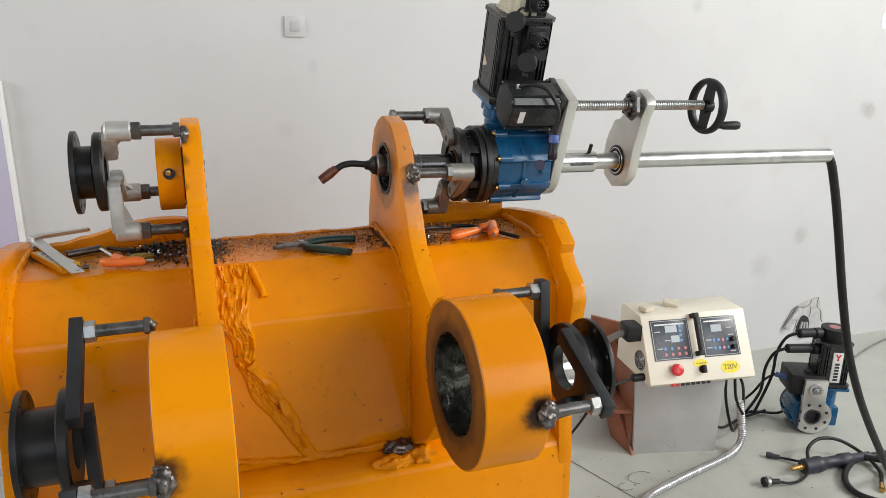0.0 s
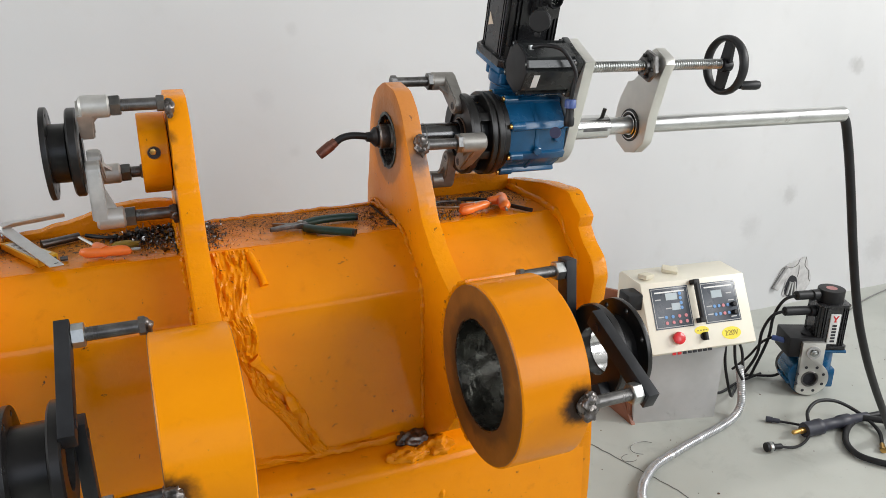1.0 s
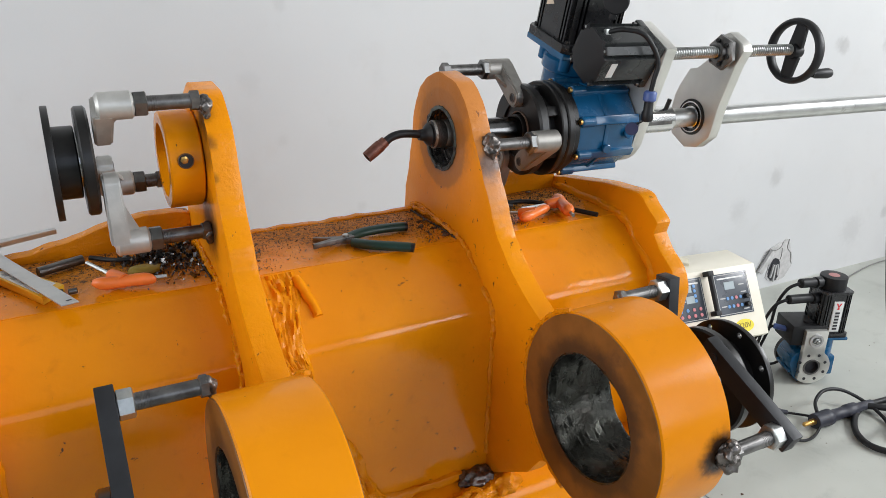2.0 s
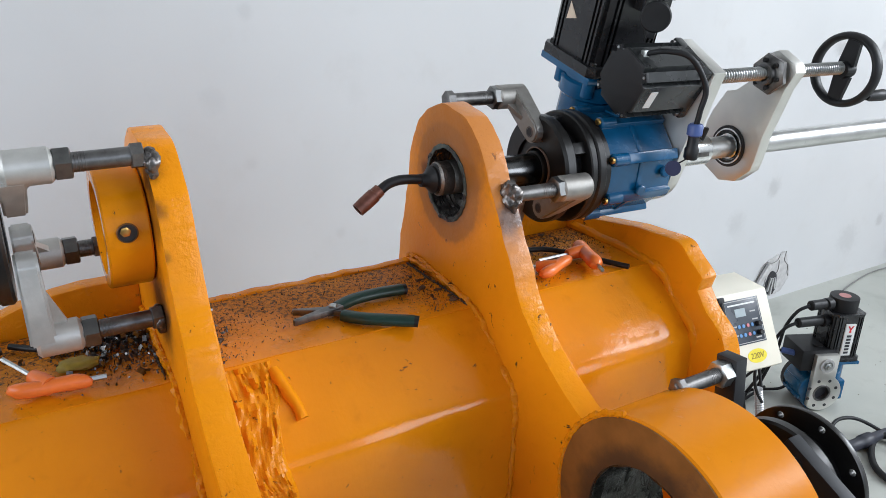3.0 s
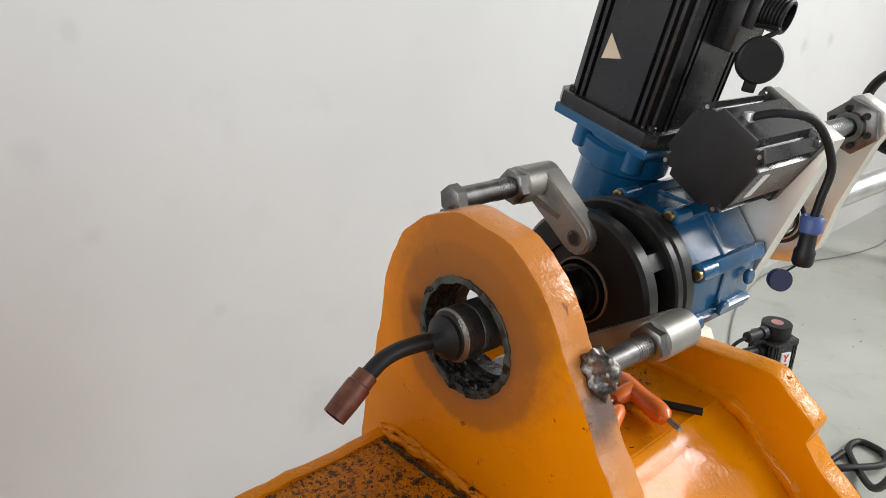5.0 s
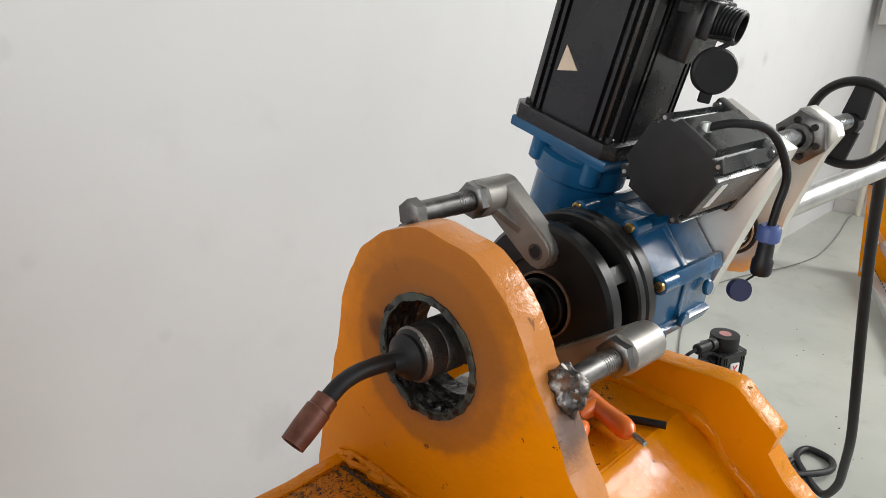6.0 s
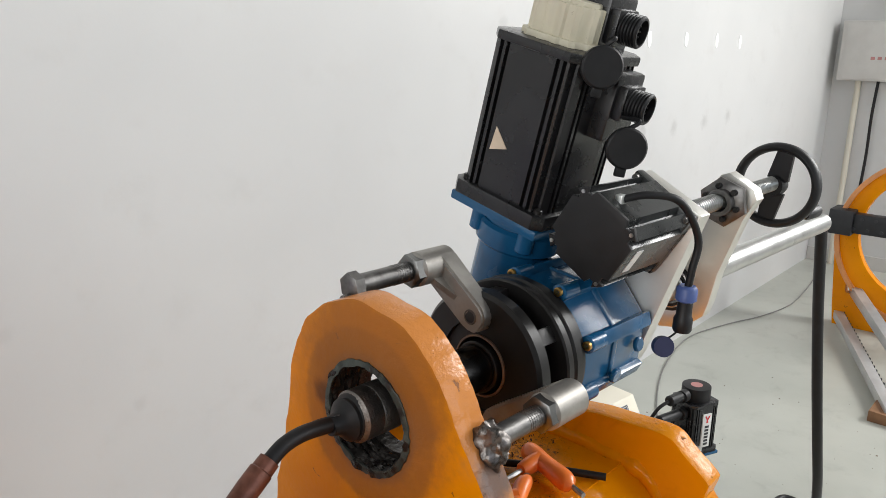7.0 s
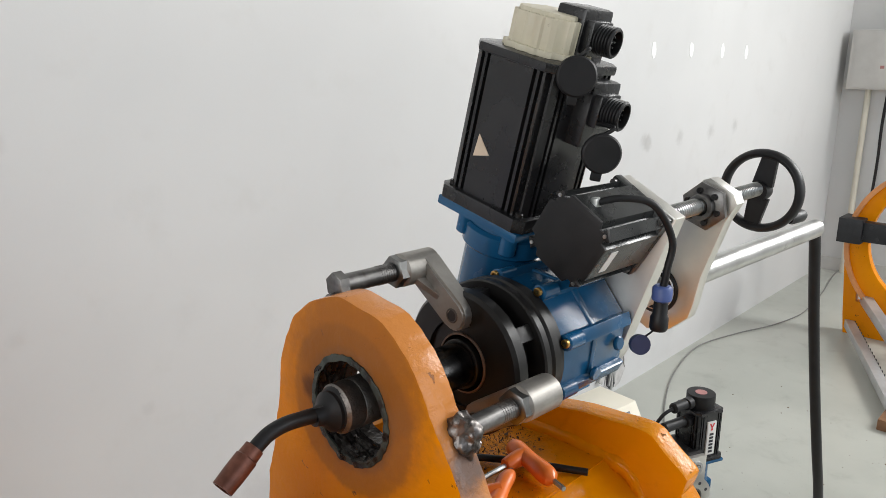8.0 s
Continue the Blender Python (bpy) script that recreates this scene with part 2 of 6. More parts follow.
M_BUSHING = scorched(paint("orange_bushing_paint", ORANGE, CHIP, (0.69, 0.71), 0.10, 0.24, 0.3), [((0.526, 0.964, 0.930), 0.020, 0.046, 0.97, SOOT), ((-0.064, 0.962, 0.932), 0.016, 0.050, 0.97, SOOT), ((0.540, 1.2, 1.058), 0.008, 0.028, 0.8, SOOT)])
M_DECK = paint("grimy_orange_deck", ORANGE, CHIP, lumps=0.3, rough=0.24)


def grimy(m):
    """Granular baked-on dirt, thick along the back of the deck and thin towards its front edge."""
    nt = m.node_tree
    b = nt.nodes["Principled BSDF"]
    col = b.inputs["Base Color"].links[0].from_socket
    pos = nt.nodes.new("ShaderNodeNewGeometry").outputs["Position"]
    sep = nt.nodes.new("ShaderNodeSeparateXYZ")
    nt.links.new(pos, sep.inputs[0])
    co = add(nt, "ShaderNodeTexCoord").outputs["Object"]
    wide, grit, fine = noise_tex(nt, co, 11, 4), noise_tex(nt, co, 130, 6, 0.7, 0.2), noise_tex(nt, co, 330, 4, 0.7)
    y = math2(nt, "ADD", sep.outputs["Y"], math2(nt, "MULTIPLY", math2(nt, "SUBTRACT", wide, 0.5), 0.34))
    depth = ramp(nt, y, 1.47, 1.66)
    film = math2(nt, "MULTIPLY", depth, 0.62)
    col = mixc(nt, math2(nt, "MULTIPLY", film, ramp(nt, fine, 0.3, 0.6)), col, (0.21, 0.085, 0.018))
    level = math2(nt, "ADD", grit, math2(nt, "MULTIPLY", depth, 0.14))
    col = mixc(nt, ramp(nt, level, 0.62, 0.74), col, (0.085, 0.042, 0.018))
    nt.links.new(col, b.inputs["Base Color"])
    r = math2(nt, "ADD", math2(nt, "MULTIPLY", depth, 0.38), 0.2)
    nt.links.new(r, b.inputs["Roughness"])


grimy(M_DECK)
M_RUST = surface("rusty_brown_face", (0.20, 0.082, 0.018), 0.42, 0.15, 0.25, 14, 110, 0.3, (0.06, 0.03, 0.02), (0.55, 0.75), 9, 0.0, 0.001)
scorched(M_RUST, [((x, 1.116, 0.927), 0.100, 0.128, 0.8, (0.035, 0.022, 0.016)) for x in (0.424, 0.543, -0.065, 0.045)])
M_BLACK = surface("black_oxide_steel", (0.0135, 0.0125, 0.012), 0.36, 0.2, 0.25, 20, 200, 0.15, (0.05, 0.05, 0.05), (0.72, 0.78), 60)
M_BLACKPAINT = surface("black_motor_paint", (0.0125, 0.0125, 0.0135), 0.27, 0.0, 0.2, 25, 260, 0.25, (0.12, 0.12, 0.12), (0.74, 0.77), 70)
M_DULLBLACK = surface("matt_black_plastic", (0.010, 0.010, 0.011), 0.5, 0.0, 0.2, 40, 300, 0.2, spec=0.35)
M_RUBBER = surface("black_rubber", (0.010, 0.010, 0.011), 0.5, 0, 0.3, 30, 200, 0.2, spec=0.35)
M_CAST = surface("cast_aluminium", (0.32, 0.305, 0.28), 0.46, 0.75, 0.18, 30, 260, 0.3, (0.12, 0.11, 0.1), (0.66, 0.76), 40)
M_ALU = surface("milled_aluminium", (0.62, 0.61, 0.57), 0.36, 0.8, 0.08, 10, 300, 0.12, (0.35, 0.33, 0.3), (0.7, 0.8), 30)
M_STEEL = surface("ground_steel", (0.62, 0.62, 0.61), 0.2, 1.0, 0.06, 12, 350, 0.05, None, rvary=0.05)
M_BAR = surface("worn_steel_bar", (0.52, 0.52, 0.51), 0.33, 0.95, 0.12, 16, 300, 0.2, (0.34, 0.33, 0.32), (0.62, 0.75), 30)
M_ZINC = surface("zinc_nut", (0.42, 0.43, 0.42), 0.33, 0.95, 0.2, 60, 300, 0.2)
M_NUT = surface("oiled_steel_nut", (0.16, 0.16, 0.155), 0.35, 0.95, 0.2, 60, 300, 0.2)
M_DARKSTEEL = surface("dark_threaded_steel", (0.16, 0.155, 0.15), 0.38, 0.9, 0.3, 50, 300, 0.2, (0.07, 0.05, 0.04), (0.6, 0.75), 60)
M_WELD = surface("bare_weld_metal", (0.17, 0.155, 0.145), 0.36, 0.85, 0.4, 80, 350, 0.8, (0.05, 0.045, 0.04), (0.5, 0.65), 70)
M_BLUE = surface("blue_gearbox_paint", (0.007, 0.080, 0.185), 0.25, 0, 0.15, 18, 160, 0.35, (0.02, 0.03, 0.05), (0.74, 0.8), 50, 0.12)
M_COPPER = surface("scorched_copper_nozzle", (0.20, 0.085, 0.06), 0.42, 0.7, 0.3, 60, 250, 0.25, (0.06, 0.03, 0.03), (0.58, 0.75), 50)
M_BRASS = surface("brass", (0.55, 0.33, 0.10), 0.3, 0.95, 0.15, 60, 200, 0.1)
M_CREAM = surface("cream_sheet_metal", (0.74, 0.70, 0.58), 0.4, 0, 0.04, 8, 220, 0.1, (0.35, 0.3, 0.24), (0.76, 0.8), 40)
M_CREAMCAP = surface("cream_plastic_cap", (0.56, 0.52, 0.40), 0.5, 0, 0.08, 14, 200, 0.15, (0.2, 0.17, 0.12), (0.7, 0.76), 40)
M_GREYSHEET = surface("grey_painted_sheet", (0.42, 0.42, 0.41), 0.5, 0.1, 0.1, 6, 120, 0.15, (0.28, 0.27, 0.26), (0.62, 0.8), 10)
M_BROWNBOARD = surface("brown_film_faced_board", (0.23, 0.085, 0.045), 0.5, 0, 0.2, 10, 80, 0.15, (0.12, 0.05, 0.03), (0.6, 0.8), 12)
M_WHITE = surface("white_plastic", (0.78, 0.78, 0.76), 0.4, 0, 0.04, 10, 100, 0.05)
M_PANEL = surface("dark_panel_film", (0.035, 0.045, 0.06), 0.3, 0, 0.1, 20, 100, 0.05)
M_LCD = surface("grey_display", (0.38, 0.44, 0.46), 0.2, 0, 0.05, 30, 100, 0.0)
M_KEYBLUE = surface("pale_blue_key", (0.12, 0.28, 0.55), 0.4, 0, 0.05)
M_KEYPINK = surface("pink_key", (0.60, 0.20, 0.22), 0.4, 0, 0.05)
M_RED = surface("red_plastic", (0.62, 0.02, 0.025), 0.3, 0, 0.1)
M_YELLOW = surface("yellow_sticker", (0.80, 0.66, 0.02), 0.4, 0, 0.08)
# print colour, also used on flat discs as the shade inside holes
M_INKSHADE = surface("dark_print_and_hole_shade", (0.02, 0.02, 0.025), 0.5, 0, 0.05)
M_PAPER = surface("white_label", (0.72, 0.72, 0.70), 0.5, 0, 0.05)
M_ORANGEPLASTIC = surface("orange_handle_plastic", (0.82, 0.19, 0.03), 0.35, 0, 0.1, 30, 200, 0.1, (0.25, 0.08, 0.03), (0.68, 0.78), 40)
M_GREENGRIP = surface("dark_green_grip", (0.005, 0.032, 0.023), 0.4, 0, 0.2, 40, 200, 0.2)
M_BLUECAP = surface("blue_plastic_gland", (0.06, 0.10, 0.28), 0.45, 0, 0.1, 40)
M_NAVY = surface("dark_navy_cap", (0.022, 0.025, 0.075), 0.45, 0, 0.1, 40)
M_LILAC = surface("lilac_board", (0.46, 0.43, 0.55), 0.5, 0, 0.05, 3, 40, 0.05)


def wall_material():
    m, nt, b = tree("white_wall_paint")
    co = add(nt, "ShaderNodeTexCoord").outputs["Object"]
    big, mid, fine = noise_tex(nt, co, 0.9, 3), noise_tex(nt, co, 7, 6, 0.6), noise_tex(nt, co, 160, 3)
    col = mixc(nt, ramp(nt, big, 0.3, 0.7), (0.55, 0.553, 0.552), (0.605, 0.606, 0.602))
    col = mixc(nt, math2(nt, "MULTIPLY", ramp(nt, mid, 0.52, 0.78), 0.5), col, (0.53, 0.525, 0.515))
    spots = noise_tex(nt, co, 16, 5, 0.6, 0.6)
    col = mixc(nt, math2(nt, "MULTIPLY", ramp(nt, spots, 0.74, 0.79), 0.3), col, (0.42, 0.40, 0.38))
    nt.links.new(col, b.inputs["Base Color"])
    b.inputs["Roughness"].default_value = 0.40
    bump(nt, b, math2(nt, "ADD", math2(nt, "MULTIPLY", mid, 0.7), math2(nt, "MULTIPLY", fine, 0.3)), 0.12, 0.003)
    return m


def floor_material():
    m, nt, b = tree("sealed_concrete")
    co = add(nt, "ShaderNodeTexCoord").outputs["Object"]
    big, mid, fine = noise_tex(nt, co, 1.1, 4), noise_tex(nt, co, 6, 7, 0.65, 0.5), noise_tex(nt, co, 90, 4)
    col = mixc(nt, ramp(nt, big, 0.3, 0.7), (0.36, 0.372, 0.335), (0.46, 0.47, 0.425))
    col = mixc(nt, math2(nt, "MULTIPLY", ramp(nt, mid, 0.52, 0.8), 0.6), col, (0.27, 0.27, 0.245))
    col = mixc(nt, math2(nt, "MULTIPLY", ramp(nt, fine, 0.62, 0.8), 0.3), col, (0.2, 0.2, 0.19))
    nt.links.new(col, b.inputs["Base Color"])
    r = math2(nt, "ADD", math2(nt, "MULTIPLY", mid, 0.25), 0.22)
    nt.links.new(r, b.inputs["Roughness"])
    bump(nt, b, math2(nt, "ADD", math2(nt, "MULTIPLY", mid, 0.6), math2(nt, "MULTIPLY", fine, 0.4)), 0.12, 0.002)
    return m


M_WALL, M_FLOOR = wall_material(), floor_material()
SMEAR = (0.36, 0.355, 0.35)
scorched(M_WALL, [((0.37, WALL_Y, 1.169), 0.01, 0.05, 0.14, SMEAR), ((0.475, WALL_Y, 1.393), 0.005, 0.03, 0.2, SMEAR), ((0.723, WALL_Y, 0.731), 0.004, 0.025, 0.18, SMEAR), ((0.46, WALL_Y, 0.985), 0.004, 0.03, 0.15, SMEAR),
                  ((3.127, WALL_Y, 1.175), 0.02, 0.05, 0.55, SMEAR), ((2.821, WALL_Y, 0.583), 0.015, 0.06, 0.5, SMEAR), ((2.60, WALL_Y, 0.45), 0.01, 0.08, 0.3, SMEAR), ((3.75, WALL_Y, 0.28), 0.01, 0.05, 0.5, SMEAR),
                  *[((x, WALL_Y, z), 0.0, 0.055, 0.45, SMEAR) for x, z in ((3.094, 1.189), (3.445, 1.180), (3.795, 1.185), (4.094, 1.195))], ((2.08, WALL_Y, 1.627), 0.006, 0.035, 0.3, SMEAR), ((3.5, WALL_Y, 0.22), 0.02, 0.12, 0.3, SMEAR), ((1.0, WALL_Y, 0.35), 0.02, 0.12, 0.25, SMEAR), ((2.35, WALL_Y, 0.25), 0.01, 0.10, 0.3, SMEAR)])
# invented greys for unseen surfaces, dark to dim reflections and bounce light
M_UNSEENWALL = surface("dark_unseen_wall", (0.20, 0.20, 0.20), 0.7, 0, 0.1, 2, 60, 0.1)
M_CEIL = surface("grey_unseen_ceiling", (0.40, 0.40, 0.40), 0.7, 0, 0.04, 2, 60, 0.1)


# ---- room ----
def structure(name, bm, material, label="", smooth=0):
    return tagged(part(name, bm, material, None, label, smooth), kind="structure")


def room():
    T = 0.24
    structure("floor", box(WALL_W - T, WALL_E + T, WALL_S - T, WALL_Y + T, -0.15, 0), M_FLOOR)
    structure("wall_north", box(WALL_W - T, WALL_E + T, WALL_Y, WALL_Y + T, 0, CEIL), M_WALL)
    # both east openings are out of view; the lower only houses added fill
    structure("wall_east", slab([(WALL_S, 0), (WALL_Y, 0), (WALL_Y, CEIL), (WALL_S, CEIL)], WALL_E, WALL_E + T,
                                [[(-2.95, 4.5), (-1.45, 4.5), (-1.45, 5.9), (-2.95, 5.9)], [(-1.25, 2.55), (0.35, 2.55), (0.35, 4.35), (-1.25, 4.35)]], "x"), M_WALL)
    # ceiling, south and west walls: added out of view to shape the light
    structure("unseen_ceiling", box(WALL_W - T, WALL_E + T, WALL_S - T, WALL_Y + T, CEIL, CEIL + 0.15), M_CEIL)
    hole = [[(-3.4, 1.7), (2.2, 1.7), (2.2, 5.0), (-3.4, 5.0)], [(2.4, 1.7), (5.1, 1.7), (5.1, 5.0), (2.4, 5.0)]]
    rim = [(WALL_W - T, 0), (WALL_E + T, 0), (WALL_E + T, CEIL), (WALL_W - T, CEIL)]
    structure("unseen_wall_south", slab(rim, WALL_S - T, WALL_S, hole, "y"), M_UNSEENWALL)
    structure("unseen_wall_west", slab([(WALL_S, 0), (WALL_Y, 0), (WALL_Y, CEIL), (WALL_S, CEIL)], WALL_W - T, WALL_W,
                                [[(-0.95, 1.15), (2.55, 1.15), (2.55, 3.85), (-0.95, 3.85)]], "x"), M_UNSEENWALL)


room()

# ---- the orange hitch frame ----
X_LP, X_RP = -0.305, 0.768        # inner faces of the two end plates
LUG_R, LUG_L = (0.425, 0.460), (0.009, 0.045)
TUBE_Y, TUBE_Z, TUBE_R, BORE_R = 1.116, 0.927, 0.152, 0.094
HOLE_Y, HOLE_Z, HOLE_R = 1.566, 1.232, 0.055


def sheet(profile, x0, x1, steps, amount=0.0, scale=6.0, thick=0.012):
    """A bent plate: a line of (y, z) pushed along x, with hand-made unevenness and a thickness."""
    bm = bmesh.new()
    rows = []
    for i in range(steps + 1):
        x = x0 + (x1 - x0) * i / steps
        rows.append([bm.verts.new((x, y, z)) for y, z in profile])
    for a, b in zip(rows, rows[1:]):
        for k in range(len(profile) - 1):
            bm.faces.new((a[k], b[k], b[k + 1], a[k + 1]))
    bmesh.ops.recalc_face_normals(bm, faces=bm.faces)
    if amount:
        lump(bm, amount, scale, 3.1)
    bmesh.ops.solidify(bm, geom=list(bm.faces), thickness=thick)
    return bm


def flat(pts, n=8):
    return [(p.x, p.y) for p in smooth_line([(a, b, 0) for a, b in pts], n)]


def lug_outline(dy=0.0, dz=0.0):
    top = [(HOLE_Y + dy + 0.113 * math.cos(radians(a)), HOLE_Z + dz + 0.113 * math.sin(radians(a))) for a in range(8, 165, 3)]
    back = flat([(1.40, 0.655), (1.60, 0.70), (1.712, 0.98), (1.714, 1.09), (1.694, 1.17), top[0]], 12)
    front = flat([top[-1], (1.428, 1.215), (1.396, 1.16), (1.372, 1.118), (1.318, 1.068), (1.255, 1.030), (1.215, 1.018)], 12)
    foot = [(1.194, 1.019)] + [(TUBE_Y + 0.12 * math.cos(radians(a)), TUBE_Z + 0.12 * math.sin(radians(a))) for a in range(40, -71, -10)] + [(1.215, 0.785), (1.25, 0.742), (1.30, 0.705), (1.345, 0.672)]
    out = back[:-1] + top + front[1:] + foot
    return [(y + 0.0032 * noise.noise(Vector((y * 22, z * 22, dy * 90))) + 0.0018 * noise.noise(Vector((y * 90, z * 90, 4 + dy))), z + 0.004 * noise.noise(Vector((z * 24, y * 24, 7)))) for y, z in out]


def edged(bm):
    """Gives a plate's torch-cut rim its second material."""
    bm.normal_update()
    for f in bm.faces:
        if abs(f.normal.x) < 0.6:
            f.material_index = 1
    return bm


def hitch_frame():
    f = thing("hitch_frame", (0.25, 1.4, 0.0), "orange-painted steel excavator hitch frame with rough welds, standing on the floor", "machine frame")
    front = [(1.482, 1.0715), (1.474, 1.069), (1.468, 1.064)] + [(1.468 - 0.078 * k / 10 - 0.0068 * (k / 10) * (1 - k / 10), 1.064 - 0.0615 * k / 10 + 0.0086 * (k / 10) * (1 - k / 10)) for k in range(1, 11)] + flat([(1.390, 1.0025), (1.378, 0.9905), (1.370, 0.976), (1.366, 0.945)], 4)[1:] + [(1.366 + 0.006 * k / 12, 0.945 - 0.281 * k / 12) for k in range(1, 13)]
    part("front_plate", sheet(front, X_LP, X_RP, 60, 0.0016, 7, 0.014), M_FRONT, f)
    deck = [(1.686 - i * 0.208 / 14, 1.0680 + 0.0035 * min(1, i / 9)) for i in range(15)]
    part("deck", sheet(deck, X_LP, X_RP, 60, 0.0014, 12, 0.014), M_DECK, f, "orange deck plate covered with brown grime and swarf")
    low = flat([(1.38, 0.664), (1.345, 0.656), (1.314, 0.636), (1.302, 0.590), (1.298, 0.52), (1.296, 0.30), (1.30, 0.02)], 4)
    part("lower_plate", sheet(low, X_LP, X_RP, 40, 0.002, 6, 0.014), M_ORANGE, f)
    part("back_plate", lump(slab([(X_LP, 0.0), (X_RP, 0.0), (X_RP, 1.055), (X_LP, 1.055)], 1.676, 1.690, (), "y"), 0.0, 1), M_ORANGE, f)
    # jagged upstand along the back of the deck
    for x0, x1, hs in ((X_LP, LUG_L[0], (1.076, 1.080, 1.09, 1.104, 1.118, 1.122, 1.118)), (LUG_R[1], X_RP, (1.128, 1.126, 1.118, 1.120, 1.114, 1.110, 1.112)),
                       (LUG_L[1], LUG_R[0], (1.069, 1.0705, 1.072, 1.070, 1.072, 1.070, 1.073))):
        n = 36
        top = [(x0 + (x1 - x0) * i / n, 0) for i in range(n + 1)]
        line = flat([(x0 + (x1 - x0) * i / 6, h) for i, h in enumerate(hs)], 6)
        line = [(x, z + 0.004 * noise.noise(Vector((x * 40, z, 1)))) for x, z in line]
        far, near = (1.690, 1.674) if x0 == LUG_L[1] else (1.7175, 1.688)
        part("back_lip", slab([(x0, 1.05), (x1, 1.05)] + line[::-1], near, far, (), "y", 0.003), M_ORANGE_ROUGH, f)
    # end plates with torch-cut, uneven edges
    for x0, x1 in ((X_RP, X_RP + 0.034), (X_LP - 0.034, X_LP)):
        out = flat([(1.296, 0.0), (1.300, 0.43), (1.303, 0.62), (1.335, 0.76), (1.350, 0.83), (1.312, 0.91), (1.303, 0.962), (1.316, 1.004), (1.349, 1.034), (1.376, 1.062)], 6)
        out += flat([(1.370, 1.084), (1.402, 1.109), (1.428, 1.126), (1.48, 1.124), (1.53, 1.120), (1.61, 1.106), (1.66, 1.098), (1.72, 1.085)], 4) + [(1.722, 0.0)]
        out = [(y + 0.005 * noise.noise(Vector((y * 34, z * 34, x0))), z) for y, z in out]
        plate = edged(slab(out, x0, x1, (), "x", 0.004))
        for v in plate.verts:
            v.co.x -= 0.028 * max(0.0, 1.09 - v.co.z) if x0 > 0 and v.co.z > 0.6 else 0.0137 if x0 > 0 else 0.0
        part("end_plate", plate, [M_ORANGE, M_ORANGE_ROUGH], f)
        # rough inner fillet weld between plate and body
        xi = x0 + 0.004 if x0 > 0 else x1 - 0.004
        seam = [(xi, 1.69, 1.074), (xi, 1.478, 1.072), (xi, 1.42, 1.03), (xi, 1.370, 0.985), (xi, 1.366, 0.85), (xi, 1.372, 0.68)]
        part("weld_bead", weld(seam, 0.0105, x0, 30, 12, 0.22), M_ORANGE, f)
    # lugs
    for (x0, x1), dy, dz in ((LUG_R, 0.0, 0.0), (LUG_L, -0.012, 0.008)):
        hole = circle2(HOLE_Y + dy, HOLE_Z + dz, HOLE_R, 48)
        bm = slab(lug_outline(dy, dz), x0, x1, [hole], "x", 0.0025)
        lug = part("lug_plate", edged(bm), [M_LUG, M_LUGEDGE], f)
        depth = x1 - x0 + 0.003
        prof = [(HOLE_R - 0.0035 + 0.001 * (-1) ** i, depth * i / 12) for i in range(13)] + [(HOLE_R + 0.001, depth), (HOLE_R + 0.001, 0)]
        bush = moved(lathe(prof, 84, True), to((x0 - 0.001, HOLE_Y + dy, HOLE_Z + dz), (1, 0, 0)))
        part("worn_bush", lump(bush, 0.0042, 75, x0), M_BORE, lug, "bare, rough-welded bore lining")
        for xr in (x0 - 0.0016, x1 - 0.0004):
            rim = ring((xr, HOLE_Y + dy, HOLE_Z + dz), (1, 0, 0), HOLE_R - 0.0045, HOLE_R + 0.0020, 0.002, 120, 0.0005)
            for v in rim.verts:
                c = Vector((v.co.x, HOLE_Y + dy, HOLE_Z + dz))
                v.co += (v.co - c) * 0.035 * noise.fractal(v.co * 120, 1, 2, 4)
            part("burnt_rim", rim, M_TEAL, lug, "ragged grey-green burnt rim round the hole")
        for xs in (x0 - 0.002, x1 + 0.002):
            seam = [(xs, 1.680, 1.074), (xs, 1.60, 1.080), (xs, 1.51, 1.074), (xs, 1.465, 1.064), (xs, 1.415, 1.02), (xs, 1.370, 0.98), (xs, 1.367, 0.90), (xs, 1.372, 0.70)]
            part("weld_bead", weld(seam, 0.0048, xs * 7, 26), M_ORANGE_ROUGH, lug)
            seam = [(xs, 1.684, 1.078), (xs, 1.65, 1.086), (xs, 1.60, 1.084), (xs, 1.52, 1.078)]
            part("weld_bead", weld(seam, 0.0035, xs * 3, 26), M_ORANGE_ROUGH, lug)
            g = -0.007 if xs < (x0 + x1) / 2 else 0.007
            line = [(xs + g, 1.672, 1.070), (xs + g * 1.3, 1.60, 1.0725), (xs + g, 1.52, 1.0735), (xs + g, 1.485, 1.0725)]
            part("grime_line", weld(line, 0.0014, xs * 5, 40, 6, 0.9), M_GRIME, lug)
    rb = ring((LUG_R[1] - 0.002, HOLE_Y, HOLE_Z), (1, 0, 0), HOLE_R - 0.004, HOLE_R + 0.010, 0.020, 56, 0.002)
    rear = part("rear_boss", lump(rb, 0.0012, 60, 4), M_RUST, f, "scorched brown boss behind the lug")
    part("lining", lump(ring((LUG_R[1] - 0.001, HOLE_Y, HOLE_Z), (1, 0, 0), HOLE_R - 0.007, HOLE_R - 0.0035, 0.018, 56, 0.001), 0.003, 70, 9), M_BORE, rear)
    # raised boss on the far lug with a grease hole
    y = HOLE_Y - 0.01
    b = ring((-0.040, y, 1.245), (1, 0, 0), 0.054, 0.071, 0.047, 56, 0.002)
    boss = part("boss", b, M_ORANGE, f)
    part("grease_hole", ring((-0.018, y - 0.0705, 1.258), (0, -1, 0.0), 0.0100, 0.0112, 0.002, 24, 0.0005), M_RUST, boss)
    # black disc painted as the hole's shade; the boss is not pierced
    part("grease_hole_shade", rod((-0.018, y - 0.070, 1.258), (-0.018, y - 0.0712, 1.258), 0.0100, 20), M_INKSHADE, boss)
